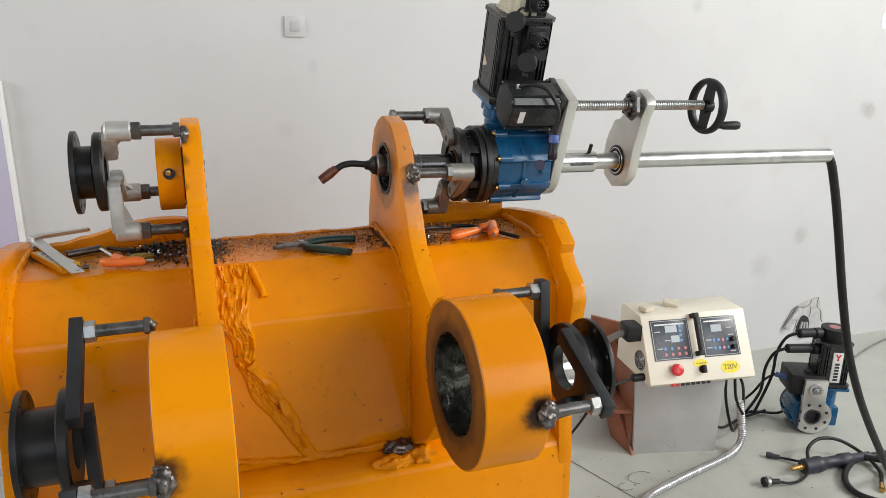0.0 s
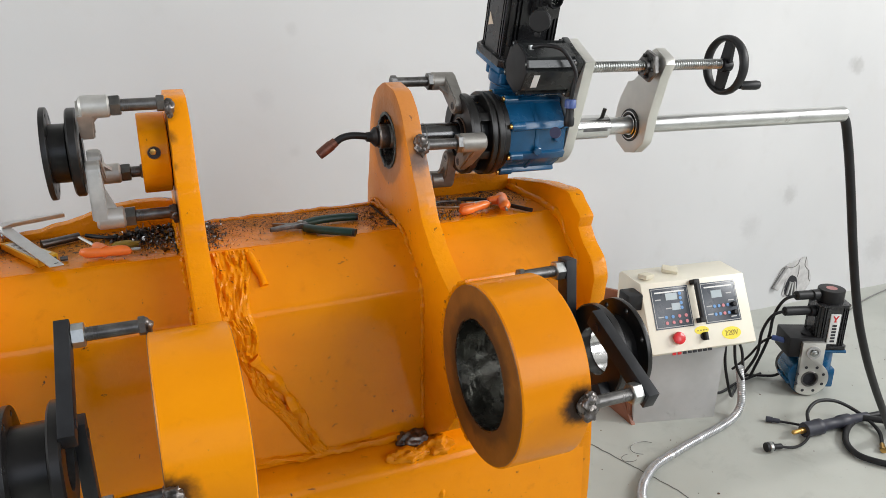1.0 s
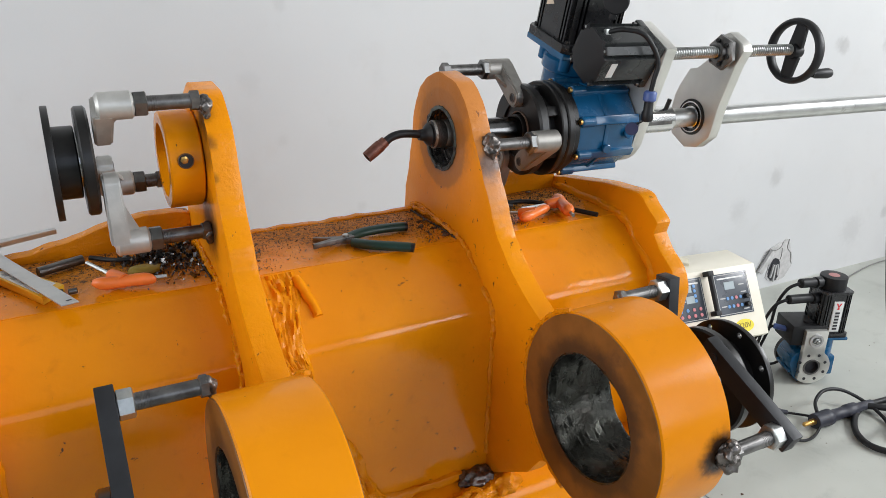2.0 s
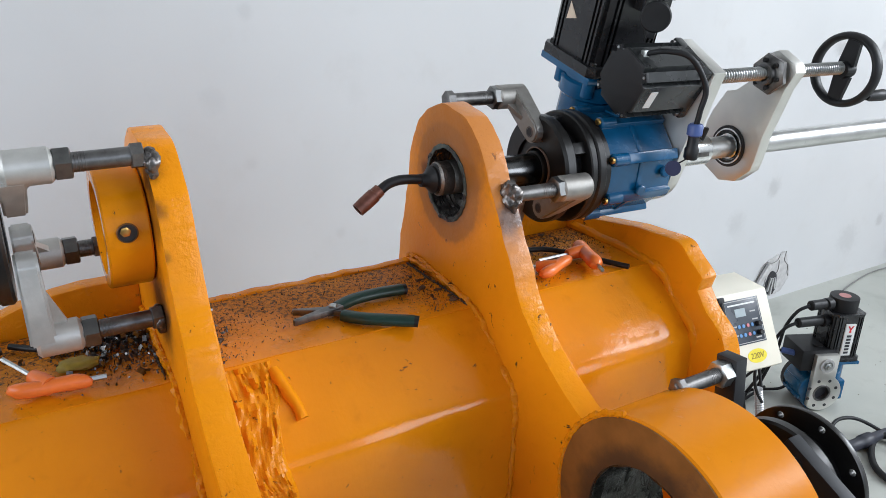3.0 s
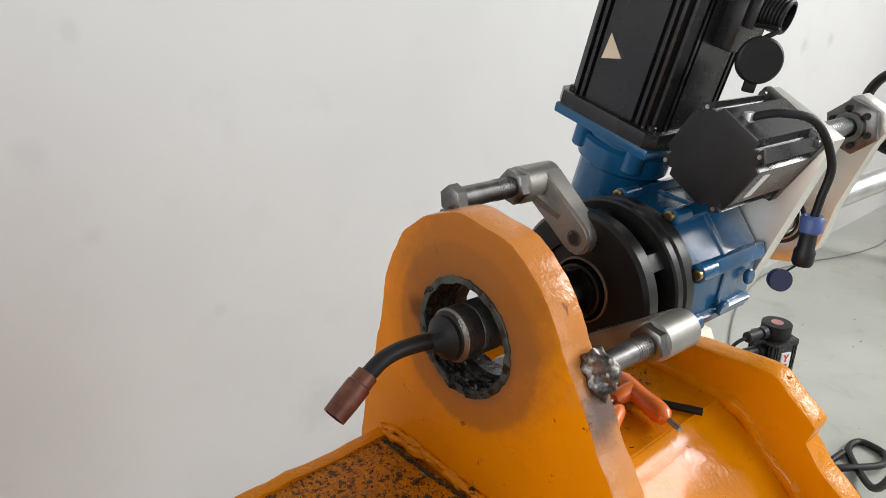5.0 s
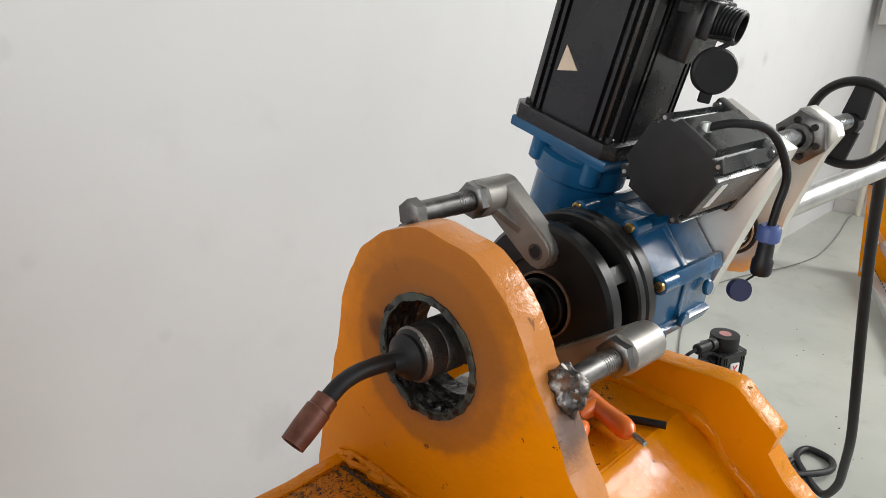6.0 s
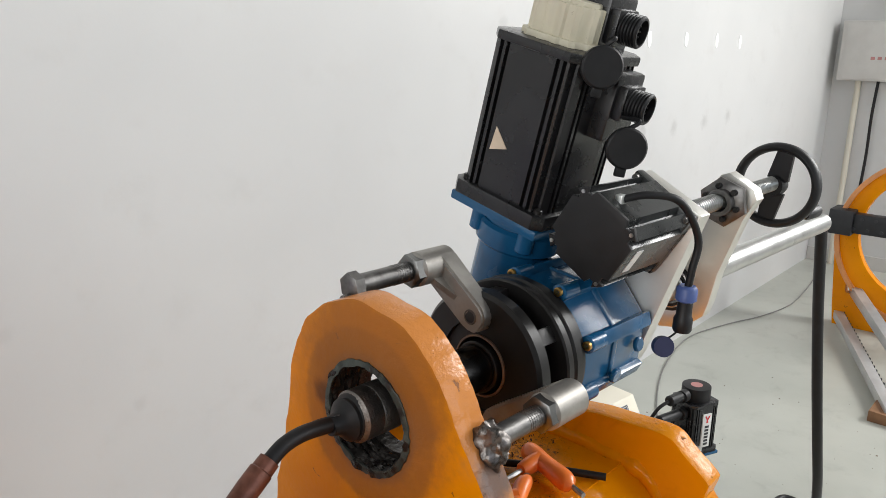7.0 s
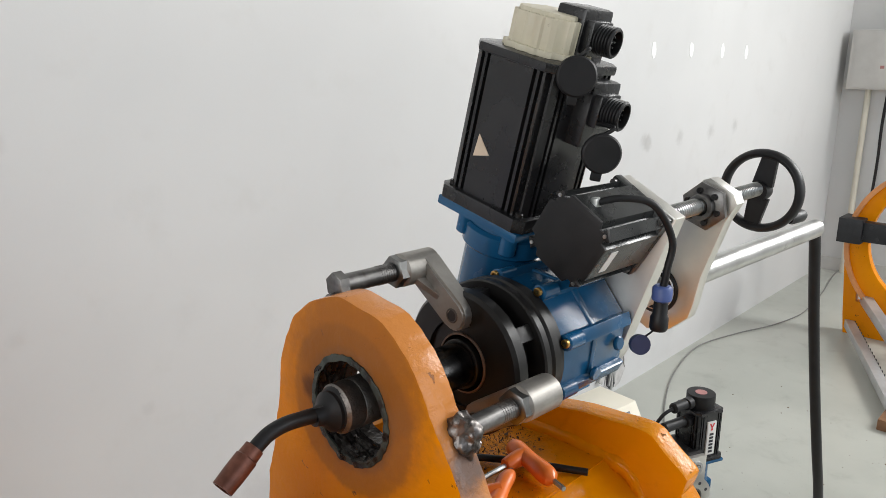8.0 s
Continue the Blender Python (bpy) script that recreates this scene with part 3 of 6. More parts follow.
    # brass-coloured hex stands in for the boss's lit inner surface behind the hole
    part("lit_inside_patch", hexnut((-0.020, y - 0.0710, 1.260), (0, -1, 0), 0.010, 0.003, 8), M_BRASS, boss)
    # the two big bushings
    for x0, x1 in ((0.425, 0.542), (-0.064, 0.044)):
        t = part("bushing", ring((x0, TUBE_Y, TUBE_Z), (1, 0, 0), BORE_R + 0.004, TUBE_R, x1 - x0, 96, 0.002), M_BUSHING, f)
        for xf, d in ((x0 - 0.0012, 1), (x1 - 0.0018, 1)):
            part("end_face", ring((xf, TUBE_Y, TUBE_Z), (d, 0, 0), BORE_R, TUBE_R - 0.003, 0.003, 96, 0.0008), M_RUST, t, "bare brown end face")
        prof = []
        k = 26
        for i in range(k + 1):
            a = i / k
            prof.append((BORE_R - 0.003 + 0.0007 * math.cos(i * math.pi), a * (x1 - x0)))
        prof = prof + [(BORE_R + 0.005, x1 - x0), (BORE_R + 0.005, 0)]
        bore = moved(lathe(prof, 96, True), to((x0, TUBE_Y, TUBE_Z), (1, 0, 0)))
        part("bore_lining", lump(bore, 0.0026, 34, x0), M_BORELINE, t, "dark, glossy, uneven weld build-up inside the bore")
        # seam between bushing and lug
        xs = x0 + 0.001 if x0 > 0.1 else x1
        arc = [(xs, TUBE_Y + (TUBE_R + 0.001) * math.cos(radians(a)), TUBE_Z + (TUBE_R + 0.001) * math.sin(radians(a))) for a in range(-75, 80, 12)]
        part("weld_bead", weld(arc, 0.0035, x0 * 9), M_ORANGE_ROUGH, t)
    # patch of heavy weld beside the far lug, running down the front plate
    blob = bmesh.new()
    bmesh.ops.create_grid(blob, x_segments=36, y_segments=80, size=0.5)
    for v in blob.verts:
        u, s = v.co.x + 0.5, 0.5 - v.co.y
        z = 1.066 - s * 0.40
        x = 0.046 + u * (0.078 - 0.085 * min(s, 0.5)) + 0.012 * noise.noise(Vector((s * 7, 0.3, 0))) + s * s * 0.15
        ridge = min(1.0, 2.2 * max(0.0, 1 - (2 * u - 1) ** 2))
        yy = 1.478 - 0.110 * min(1, s * 4.6)
        h = 0.013 * ridge * (1 - 0.5 * s) * (0.5 + 0.9 * abs(noise.fractal(Vector((x * 80, z * 80, 2)), 1, 2, 4)))
        q = min(1, s * 4.6)
        v.co = Vector((x, yy + 0.002 - 0.0068 * q * (1 - q) - h, z + 0.0086 * q * (1 - q) + 0.5 * h))
    part("weld_patch", blob, M_ORANGE_ROUGH, f, "lumpy painted weld patch")
    part("weld_bead", weld([(0.120, 1.460, 1.064), (0.126, 1.438, 1.048), (0.134, 1.416, 1.030), (0.136, 1.406, 1.020)], 0.0072, 5, 14, 12, 0.16), M_ORANGE, f)
    part("weld_bead", weld([(0.045, 1.372, 0.69), (0.16, 1.370, 0.672), (0.28, 1.370, 0.67), (0.42, 1.370, 0.668)], 0.008, 8), M_ORANGE_ROUGH, f)
    part("weld_bead", weld([(0.10, 1.366, 0.90), (0.14, 1.366, 0.84), (0.17, 1.366, 0.78), (0.20, 1.370, 0.70)], 0.010, 4), M_ORANGE_ROUGH, f)
    # rough ledge and heaped debris at the foot of the near lug
    for c, s, seed in (((0.395, 1.355, 0.668), (0.035, 0.022, 0.012), 1), ((0.375, 1.33, 0.650), (0.045, 0.018, 0.016), 2), ((0.44, 1.335, 0.655), (0.03, 0.022, 0.02), 3)):
        bm = bmesh.new()
        bmesh.ops.create_icosphere(bm, subdivisions=4, radius=1)
        bmesh.ops.scale(bm, vec=s, verts=bm.verts)
        lump(bm, 0.009, 60, seed * 3.7)
        bmesh.ops.translate(bm, vec=c, verts=bm.verts)
        part("weld_ledge", bm, M_WELD if seed == 1 else M_ORANGE_ROUGH, f)
    part("drip_edge", weld([(0.435, 1.315, 0.62), (0.437, 1.302, 0.54), (0.436, 1.30, 0.42)], 0.006, 6), M_ORANGE, f)
    return f


M_TEAL = surface("burnt_grey_green_steel", (0.055, 0.068, 0.058), 0.5, 0.3, 0.4, 60, 260, 0.7, (0.02, 0.018, 0.016), (0.5, 0.66), 70)
M_LUG = scorched(paint("scorched_lug_paint", ORANGE, CHIP, (0.655, 0.675), 0.18, 0.30, 0.2),
                 [((0.425, HOLE_Y - 0.012, HOLE_Z + 0.05), 0.060, 0.118, 0.68, (0.27, 0.10, 0.020)), ((0.425, HOLE_Y, HOLE_Z), 0.083, 0.091, 0.50, (0.24, 0.10, 0.02)), ((0.425, HOLE_Y, HOLE_Z), 0.058, 0.068, 0.6, (0.22, 0.11, 0.045)),
                  ((0.425, HOLE_Y + 0.062, HOLE_Z + 0.004), 0.004, 0.020, 0.8, SOOT), ((0.460, HOLE_Y, HOLE_Z + 0.02), 0.09, 0.13, 0.4, BURNT), ((0.445, 1.44, 1.232), 0.006, 0.026, 0.5, (0.16, 0.15, 0.15)),
                  ((0.009, 1.478, 1.33), 0.020, 0.060, 0.92, SOOT), ((0.009, 1.468, 1.27), 0.010, 0.04, 0.6, SOOT), ((0.009, 1.50, 1.155), 0.016, 0.07, 0.92, SOOT)])
M_LUG.node_tree.nodes["Principled BSDF"].inputs["Specular IOR Level"].default_value = 0.15
M_LUGEDGE = scorched(paint("torch_cut_lug_edge", ORANGE, CHIP, (0.65, 0.68), 0.5, 0.19, 0.4),
                     [((0.443, HOLE_Y - 0.02, HOLE_Z + 0.03), 0.10, 0.19, 0.6, (0.44, 0.19, 0.09)), ((0.443, 1.41, 1.18), 0.02, 0.075, 0.4, (0.44, 0.28, 0.22)), ((0.443, 1.43, 1.215), 0.010, 0.035, 0.85, (0.10, 0.09, 0.09)),
                      ((0.010, 1.470, 1.338), 0.010, 0.030, 0.85, SOOT), ((0.006, 1.45, 1.29), 0.004, 0.018, 0.7, SOOT), ((0.009, 1.44, 1.24), 0.003, 0.012, 0.6, SOOT)])
M_BORE = surface("black_ridged_bore", (0.042, 0.037, 0.034), 0.30, 0.75, 0.4, 45, 170, 1.0, (0.13, 0.11, 0.10), (0.64, 0.72), 45, 0.0, 0.004, 0.16)
M_BORELINE = surface("grey_green_bore_metal", (0.050, 0.050, 0.042), 0.26, 0.75, 0.25, 40, 200, 0.8, (0.026, 0.02, 0.016), (0.45, 0.75), 30, 0.0, 0.003, 0.16)
M_GRIME = surface("black_grime", (0.035, 0.02, 0.012), 0.7, 0, 0.3, 60)
hitch_frame()

# ---- the boring and welding machine on its bar ----
LEAN_M = radians(14.0)              # the main motor's lean about the bar
LEAD_Y, LEAD_Z = 1.482, 1.366     # the feed screw's axis


def screw_bolt(p, d, r, h, material, parent):
    return part("screw", joined(rod(p, Vector(p) + Vector(d) * h, r, 14, r * 0.2)), material, parent)


def threaded(p, q, r, pitch=0.004, n=20):
    p, q = Vector(p), Vector(q)
    h = (q - p).length
    k = int(h / pitch)
    prof = [(0, 0)]
    for i in range(k):
        prof += [(r * 0.80, (i + 0.1) * h / k), (r, (i + 0.4) * h / k), (r, (i + 0.6) * h / k), (r * 0.80, (i + 0.95) * h / k)]
    prof += [(0, h)]
    return moved(lathe(prof, n), to(p, q - p))


def support_arm(owner, hy, hz, x_stud, y, z, x_face, mat, tail=0.006, nut_at=0.068):
    """One cast clamp arm on a disc's face: boss round the stud, web to the disc, hole; the stud with its nut. It reaches from x_face towards x_stud."""
    g = 1 if x_stud > x_face else -1
    s = Vector((0, y, z))
    hub = Vector((0, hy, hz))
    a = rod((x_face + g * 0.052, y, z), (x_face - g * tail, y, z), 0.0185, 28, 0.004)
    way = (hub - s).normalized()
    side = Vector((1, 0, 0)).cross(way)
    web = bmesh.new()
    pts = [s + side * 0.0185, hub + side * 0.0180] + [hub + way * 0.018 * math.sin(radians(k)) + side * 0.018 * math.cos(radians(k)) for k in (30, 60, 90, 120, 150)] + [hub - side * 0.0180, s - side * 0.0185]
    x0, x1 = x_face + g * 0.026, x_face
    va = [web.verts.new((x0 if i in (0, 8) else x0 - g * 0.004, p.y, p.z)) for i, p in enumerate(pts)]
    vb = [web.verts.new((x1, p.y, p.z)) for p in pts]
    web.faces.new(va)
    web.faces.new(vb[::-1])
    for i in range(len(pts)):
        j = (i + 1) % len(pts)
        web.faces.new((va[i], va[j], vb[j], vb[i]))
    bmesh.ops.bevel(web, geom=list(web.edges), offset=0.0025, segments=2, affect="EDGES")
    rib = bmesh.new()
    r0, r1 = s + (hub - s) * 0.05, s + (hub - s) * 0.72
    q = [(x_face + g * 0.045, *r0.yz), (x_face + g * 0.022, *r0.yz), (x_face + g * 0.021, *r1.yz)]
    ra = [rib.verts.new(Vector(p) + side * 0.0035) for p in q]
    rb = [rib.verts.new(Vector(p) - side * 0.0035) for p in q]
    rib.faces.new(ra)
    rib.faces.new(rb[::-1])
    for i in range(3):
        j = (i + 1) % 3
        rib.faces.new((ra[i], ra[j], rb[j], rb[i]))
    arm = part("clamp_arm", joined(a, web, rib), mat, owner, "cast grey clamp arm")
    xh = x0 - g * 0.004
    part("arm_hole", ring((xh - 0.0012, hub.y, hub.z), (1, 0, 0), 0.0062, 0.0085, 0.0024, 24, 0.0006), M_DARKSTEEL, arm)
    # black disc as the shade in the arm's hole; nothing is bored
    part("arm_hole_shade", rod((xh + g * 0.0008, hub.y, hub.z), (xh - g * 0.002, hub.y, hub.z), 0.0062, 20), M_INKSHADE, arm)
    part("stud", joined(rod((x_stud, y, z), (x_face + g * 0.050, y, z), 0.0102, 24, 0.001), threaded((x_face + g * 0.082, y, z), (x_face + g * 0.051, y, z), 0.0106, 0.003)), M_DARKSTEEL, arm)
    part("nut", hexnut((x_face + g * nut_at, y, z), (-g, 0, 0), 0.031, 0.017, 12, 0.0103), M_NUT, arm)
    part("stud_head", hexnut((x_stud + g * 0.004, y, z), (-g, 0, 0), 0.0245, 0.013, 20), M_DARKSTEEL, arm)
    return arm


def boring_machine():
    m = thing("boring_machine", (0.75, AY, AZ), "portable boring machine with black motors, blue gearbox and long bar", "machine tool")
    # bar and torch spindle
    bar = part("boring_bar", rod((0.455, AY, AZ), (1.64, AY - 0.004, AZ), 0.0195, 40, 0.002), M_BAR, m, "polished steel boring bar")
    # silver steel toned dark: the dim reflection is put into its colour
    part("spindle", ring((0.466, AY, AZ), (1, 0, 0), 0.0190, 0.0250, 0.128, 40, 0.001), M_SPINDLE, bar, "polished steel spindle with a dark reflection in its colour")
    part("collar", ring((0.500, AY, AZ), (1, 0, 0), 0.0248, 0.0256, 0.004, 36, 0.0005), M_DARKSTEEL, bar)
    # clamp disc
    disc = joined(ring((0.579, AY, AZ), (1, 0, 0), 0.050, 0.083, 0.021, 72, 0.004), ring((0.5835, AY, AZ), (1, 0, 0), 0.034, 0.052, 0.014, 64, 0.001))
    disc = joined(disc, ring((0.592, AY, AZ), (1, 0, 0), 0.034, 0.062, 0.045, 64, 0.002))
    d = part("clamp_disc", disc, M_BLACK, m, "black clamp disc")
    part("brass_seal", ring((0.5810, AY, AZ), (1, 0, 0), 0.0325, 0.0348, 0.005, 48, 0.0008), M_DULLBRASS, d)
    part("sleeve", ring((0.576, AY, AZ), (1, 0, 0), 0.0252, 0.0285, 0.06, 40, 0.001), M_BLACK, d)
    f2 = ring((0.622, AY, AZ), (1, 0, 0), 0.05, 0.087, 0.012, 72, 0.002)
    f3 = ring((0.6355, AY, AZ), (1, 0, 0), 0.05, 0.087, 0.016, 72, 0.003)
    fl = part("bearing_flange", joined(f2, f3, ring((0.630, AY, AZ), (1, 0, 0), 0.05, 0.08, 0.034, 64, 0.001)), M_BLACK, m, "black bearing flange")
    for k in range(6):
        a = radians(25 + 60 * k)
        p = Vector((0.608, AY + 0.071 * math.cos(a), AZ + 0.071 * math.sin(a)))
        part("block", moved(box(-0.010, 0.019, -0.007, 0.007, -0.009, 0.009, 0.0015), Matrix.Translation(p) @ Matrix.Rotation(a, 4, "X")), M_BLACK, fl)
        part("pin", rod(p + Vector((0, 0.004, 0)), p + Vector((-0.013, 0.004, 0)), 0.004, 12, 0.0008), M_ZINC, fl)
    for y, z, hy, hz in ((1.610, 1.331, 1.555, 1.287), (1.437, 1.233, 1.518, 1.178), (1.610, 1.120, 1.590, 1.170)):
        support_arm(m, hy, hz, 0.454 if z > 1.3 else 0.462, y, z, 0.588, M_CAST, 0.001, 0.060)
    # worm gearbox
    prof = [(AY + 0.0815 * math.cos(0.49 + k * math.pi / 4), AZ + 0.0815 * math.sin(0.49 + k * math.pi / 4)) for k in range(8)]
    g = part("gearbox", slab(prof, 0.662, 0.792, (), "x", 0.004), M_BLUE, m, "glossy blue cast gearbox")
    for k in range(8):
        a = 0.49 + k * math.pi / 4
        r = 0.081 if k % 2 else 0.079
        c = Vector((0.7365, AY + r * math.cos(a), AZ + r * math.sin(a)))
        part("rib", moved(box(-0.070, 0.055, -0.0085, 0.0085, -0.008, 0.007, 0.003), Matrix.Translation(c) @ Matrix.Rotation(a - math.pi / 2, 4, "X")), M_BLUE, g)
        p = Vector((0.678, AY + 0.0815 * math.cos(a), AZ + 0.0815 * math.sin(a)))
        part("lug", rod(p - Vector((0.014, 0, 0)), p + Vector((0.016, 0, 0)), 0.0098, 20, 0.002), M_BLUE, g)
        q = p + Vector((-0.014, 0.0035 * math.cos(a), 0.0035 * math.sin(a)))
        part("screw", ring(q + Vector((-0.005, 0, 0)), (1, 0, 0), 0.0024, 0.0052, 0.005, 14, 0.0008), M_BRASS, g)
    part("cross_rib", slab([(AY + (y - AY) * 1.03, AZ + (z - AZ) * 1.03) for y, z in prof], 0.720, 0.729, (), "x", 0.002), M_BLUE, g)
    for p, dv in (((0.725, AY - 0.078, AZ - 0.028), (0, -1, -0.25)), ((0.772, AY - 0.078, AZ - 0.004), (0, -1, 0.1))):
        part("plug_screw", joined(rod(p, Vector(p) + Vector(dv).normalized() * 0.006, 0.009, 20, 0.0015)), M_BLUE, g)
    # input housing below the main motor
    u = Vector((0, -math.sin(LEAN_M), math.cos(LEAN_M)))
    B = Vector((0.735, 1.6195, 1.372))
    MM = Matrix.Translation(B) @ Matrix.Rotation(LEAN_M, 4, "X")
    hs = [rod((0, 0, -0.14), (0, 0, -0.006), 0.047, 40, 0.004), ring((0, 0, -0.05), (0, 0, 1), 0.03, 0.053, 0.03, 40, 0.004)]
    for k in range(4):
        a = math.pi / 4 + k * math.pi / 2
        hs.append(rod((0.052 * math.cos(a), 0.052 * math.sin(a), -0.04), (0.052 * math.cos(a), 0.052 * math.sin(a), -0.006), 0.011, 18, 0.002))
    part("input_housing", moved(joined(*hs), MM), M_BLUE, g)
    part("mounting_flange", moved(box(-0.066, 0.066, -0.066, 0.066, -0.008, 0.004, 0.003), MM), M_BLUE, g)
    # main motor
    mo = part("main_motor", moved(motor_body(0.130, 0.195), MM @ Matrix.Translation((0, 0, 0.004))), M_BLACKPAINT, m, "black square servo motor")
    for sx, sy in ((-1, -1), (-1, 1), (1, -1), (1, 1)):
        part("screw", moved(rod((sx * 0.055, sy * 0.055, 0.018), (sx * 0.055, sy * 0.055, 0.026), 0.005, 12, 0.001), MM), M_BLACK, mo)
    n = 96
    prof = []
    for i in range(n):
        a = 2 * math.pi * i / n
        r = min(0.046, 0.041 / max(abs(math.cos(a)), abs(math.sin(a))))
        r *= 1.0 + (0.06 if (i // 3) % 2 else 0.0)
        prof.append((r * math.cos(a), r * math.sin(a)))
    capm = slab(prof, 0.203, 0.241, (), "z", 0.0015)
    capm = joined(capm, slab([(x * 1.12, y * 1.12) for x, y in prof], 0.199, 0.206, (), "z", 0.001), slab([(x * 0.9, y * 0.9) for x, y in prof], 0.238, 0.246, (), "z", 0.003))
    part("encoder_cap", moved(capm, MM), M_CREAMCAP, mo, "dusty cream ribbed end cap")
    for px, py, pz, s in ((0.014, -0.050, 0.227, (-0.036, -0.070, 0.190)), (0.012, -0.086, 0.155, (-0.014, -0.112, 0.116))):
        con = part("connector", moved(joined(box(px - 0.024, px + 0.030, py + 0.004, py + 0.045, pz - 0.045, pz + 0.030, 0.005),
                                             box(px - 0.0185, px + 0.0185, py - 0.006, py + 0.006, pz - 0.0185, pz + 0.0185, 0.002)), MM), M_BLACKPAINT, mo)
        th = []
        for k in range(6):
            th += [(0.0155, -0.001 + 0.0036 * k), (0.0172, 0.0005 + 0.0036 * k), (0.0172, 0.0015 + 0.0036 * k)]
        th = th + [(0.0155, 0.0215), (0.0132, 0.0215), (0.0132, 0.006), (0.0, 0.006)]
        part("socket", moved(lathe(th, 32), MM @ to((px, py - 0.004, pz), (0.15, -1, 0.0))), M_DULLBLACK, con)
        for k in range(9):
            a = 2 * math.pi * k / 8
            rr = 0.008 if k < 8 else 0.0
            part("contact", moved(rod((rr * math.cos(a), rr * math.sin(a), 0.006), (rr * math.cos(a), rr * math.sin(a), 0.016), 0.0011, 8), MM @ to((px, py - 0.004, pz), (0.15, -1, 0.0))), M_ZINC, con)
        capd = s
        c = part("dust_cap", moved(joined(rod((0, 0, 0), (0, 0, 0.010), 0.022, 32, 0.002), box(-0.006, 0.006, -0.031, -0.018, 0.001, 0.007, 0.002)), MM @ to(capd, (-0.75, -0.8, 0.15))), M_DULLBLACK, con, "hanging black rubber dust cap")
        part("strap", moved(hose([(capd[0], capd[1] + 0.002, capd[2] + 0.02), (capd[0] + 0.006, capd[1] - 0.004, capd[2] + 0.03), (px - 0.014, py, pz - 0.014)], 0.0025, 8), MM), M_DULLBLACK, con)
    tri = slab([(0.027, 0.068), (0.024, 0.096), (0.003, 0.076)], -0.0618, -0.0608, (), "x")
    part("warning_label", moved(tri, MM @ pose(0, 0, 0)), M_PAPER_CREAM, mo, "cream triangular warning sticker")
    # plate that carries the feed motor
    a0 = math.atan2(LEAD_Z - AZ, LEAD_Y - AY)
    ux, uy = math.cos(a0), math.sin(a0)
    dist = math.hypot(LEAD_Z - AZ, LEAD_Y - AY)
    lead = Vector((0, LEAD_Y, LEAD_Z))
    half = 0.044
    outl = [(AY + 0.074 * math.cos(a0 + t), AZ + 0.074 * math.sin(a0 + t)) for t in np.linspace(radians(75), radians(285), 24)]
    e1, e2 = (ux, uy), (-uy, ux)
    outl += [(LEAD_Y + e1[0] * 0.041 - e2[0] * half, LEAD_Z + e1[1] * 0.041 - e2[1] * half), (LEAD_Y + e1[0] * 0.041 + e2[0] * half, LEAD_Z + e1[1] * 0.041 + e2[1] * half)]
    pl = part("feed_plate", slab(outl, 0.795, 0.818, (), "x", 0.0015), M_ALU, m, "bare milled aluminium feed plate")
    # feed motor
    FM = Matrix.Translation((0, LEAD_Y + 0.004, LEAD_Z + 0.001)) @ Matrix.Rotation(a0 - math.pi / 2 + radians(4), 4, "X")
    h, c, k = 0.043, 0.011, 0.0075
    oct_ = []
    for q in range(4):
        ca, sa = math.cos(q * math.pi / 2), math.sin(q * math.pi / 2)
        for u_, v_ in ((h, h - c - 0.010), (h - k, h - c - 0.007), (h - k, h - c - 0.002), (h - 0.001, h - c), (h - c, h - 0.001), (h - c - 0.002, h - k), (h - c - 0.007, h - k), (h - c - 0.010, h)):
            oct_.append((ca * u_ - sa * v_, sa * u_ + ca * v_))
    fm = part("feed_motor", moved(joined(slab(oct_, 0.676, 0.793, (), "x", 0.0),
                                        box(0.780, 0.795, -h, h, -h, h, 0.003)), FM), M_FEED, m, "black eight-sided stepper motor")
    part("end_cover", moved(slab([(y * 1.01, z * 1.01) for y, z in oct_], 0.672, 0.6765, (), "x", 0.0006), FM), M_DULLBLACK, fm)
    for k in range(4):
        s = 1 if k < 2 else -1
        t = 1 if k % 2 else -1
        part("screw", moved(rod((0.774, s * 0.037, t * 0.037), (0.782, s * 0.037, t * 0.037), 0.0042, 12, 0.0008), FM), M_DARKSTEEL, fm)
        part("pin", moved(rod((0.6705, s * 0.0347, t * 0.0347), (0.673, s * 0.0347, t * 0.0347), 0.0022, 10), FM), M_ZINC, fm)
    part("rating_label", moved(box(0.692, 0.705, -h - 0.0008, -h + 0.0010, -0.0145, 0.0145), FM), M_PAPER, fm)
    # feed motor cable with its blue gland and hanging cap
    w = [(0.697, 1.465, 1.408), (0.715, 1.446, 1.413), (0.742, 1.424, 1.405), (0.766, 1.412, 1.365), (0.764, 1.414, 1.33), (0.762, 1.416, 1.306)]
    part("cable_clip", box(0.690, 0.700, 1.463, 1.472, 1.398, 1.413, 0.002), M_ZINC, fm)
    cb = part("cable", hose(w, 0.0042, 12), M_RUBBER, fm)
    part("gland", lathe_at((0.762, 1.416, 1.312), (0, 0.02, -1), [(0, 0), (0.009, 0), (0.0115, 0.003), (0.0115, 0.016), (0.009, 0.018), (0, 0.018)], 10), M_BLUECAP, cb, "blue plastic gland")
    part("plug", lathe_at((0.762, 1.4165, 1.296), (0, 0.02, -1), [(0, 0), (0.008, 0), (0.0085, 0.018), (0.0105, 0.022), (0.0105, 0.034), (0.009, 0.037), (0, 0.037)], 20), M_DULLBLACK, cb)
    part("lanyard", hose([(0.760, 1.418, 1.262), (0.752, 1.423, 1.255), (0.744, 1.43, 1.248)], 0.0012, 6), M_RUBBER, cb)
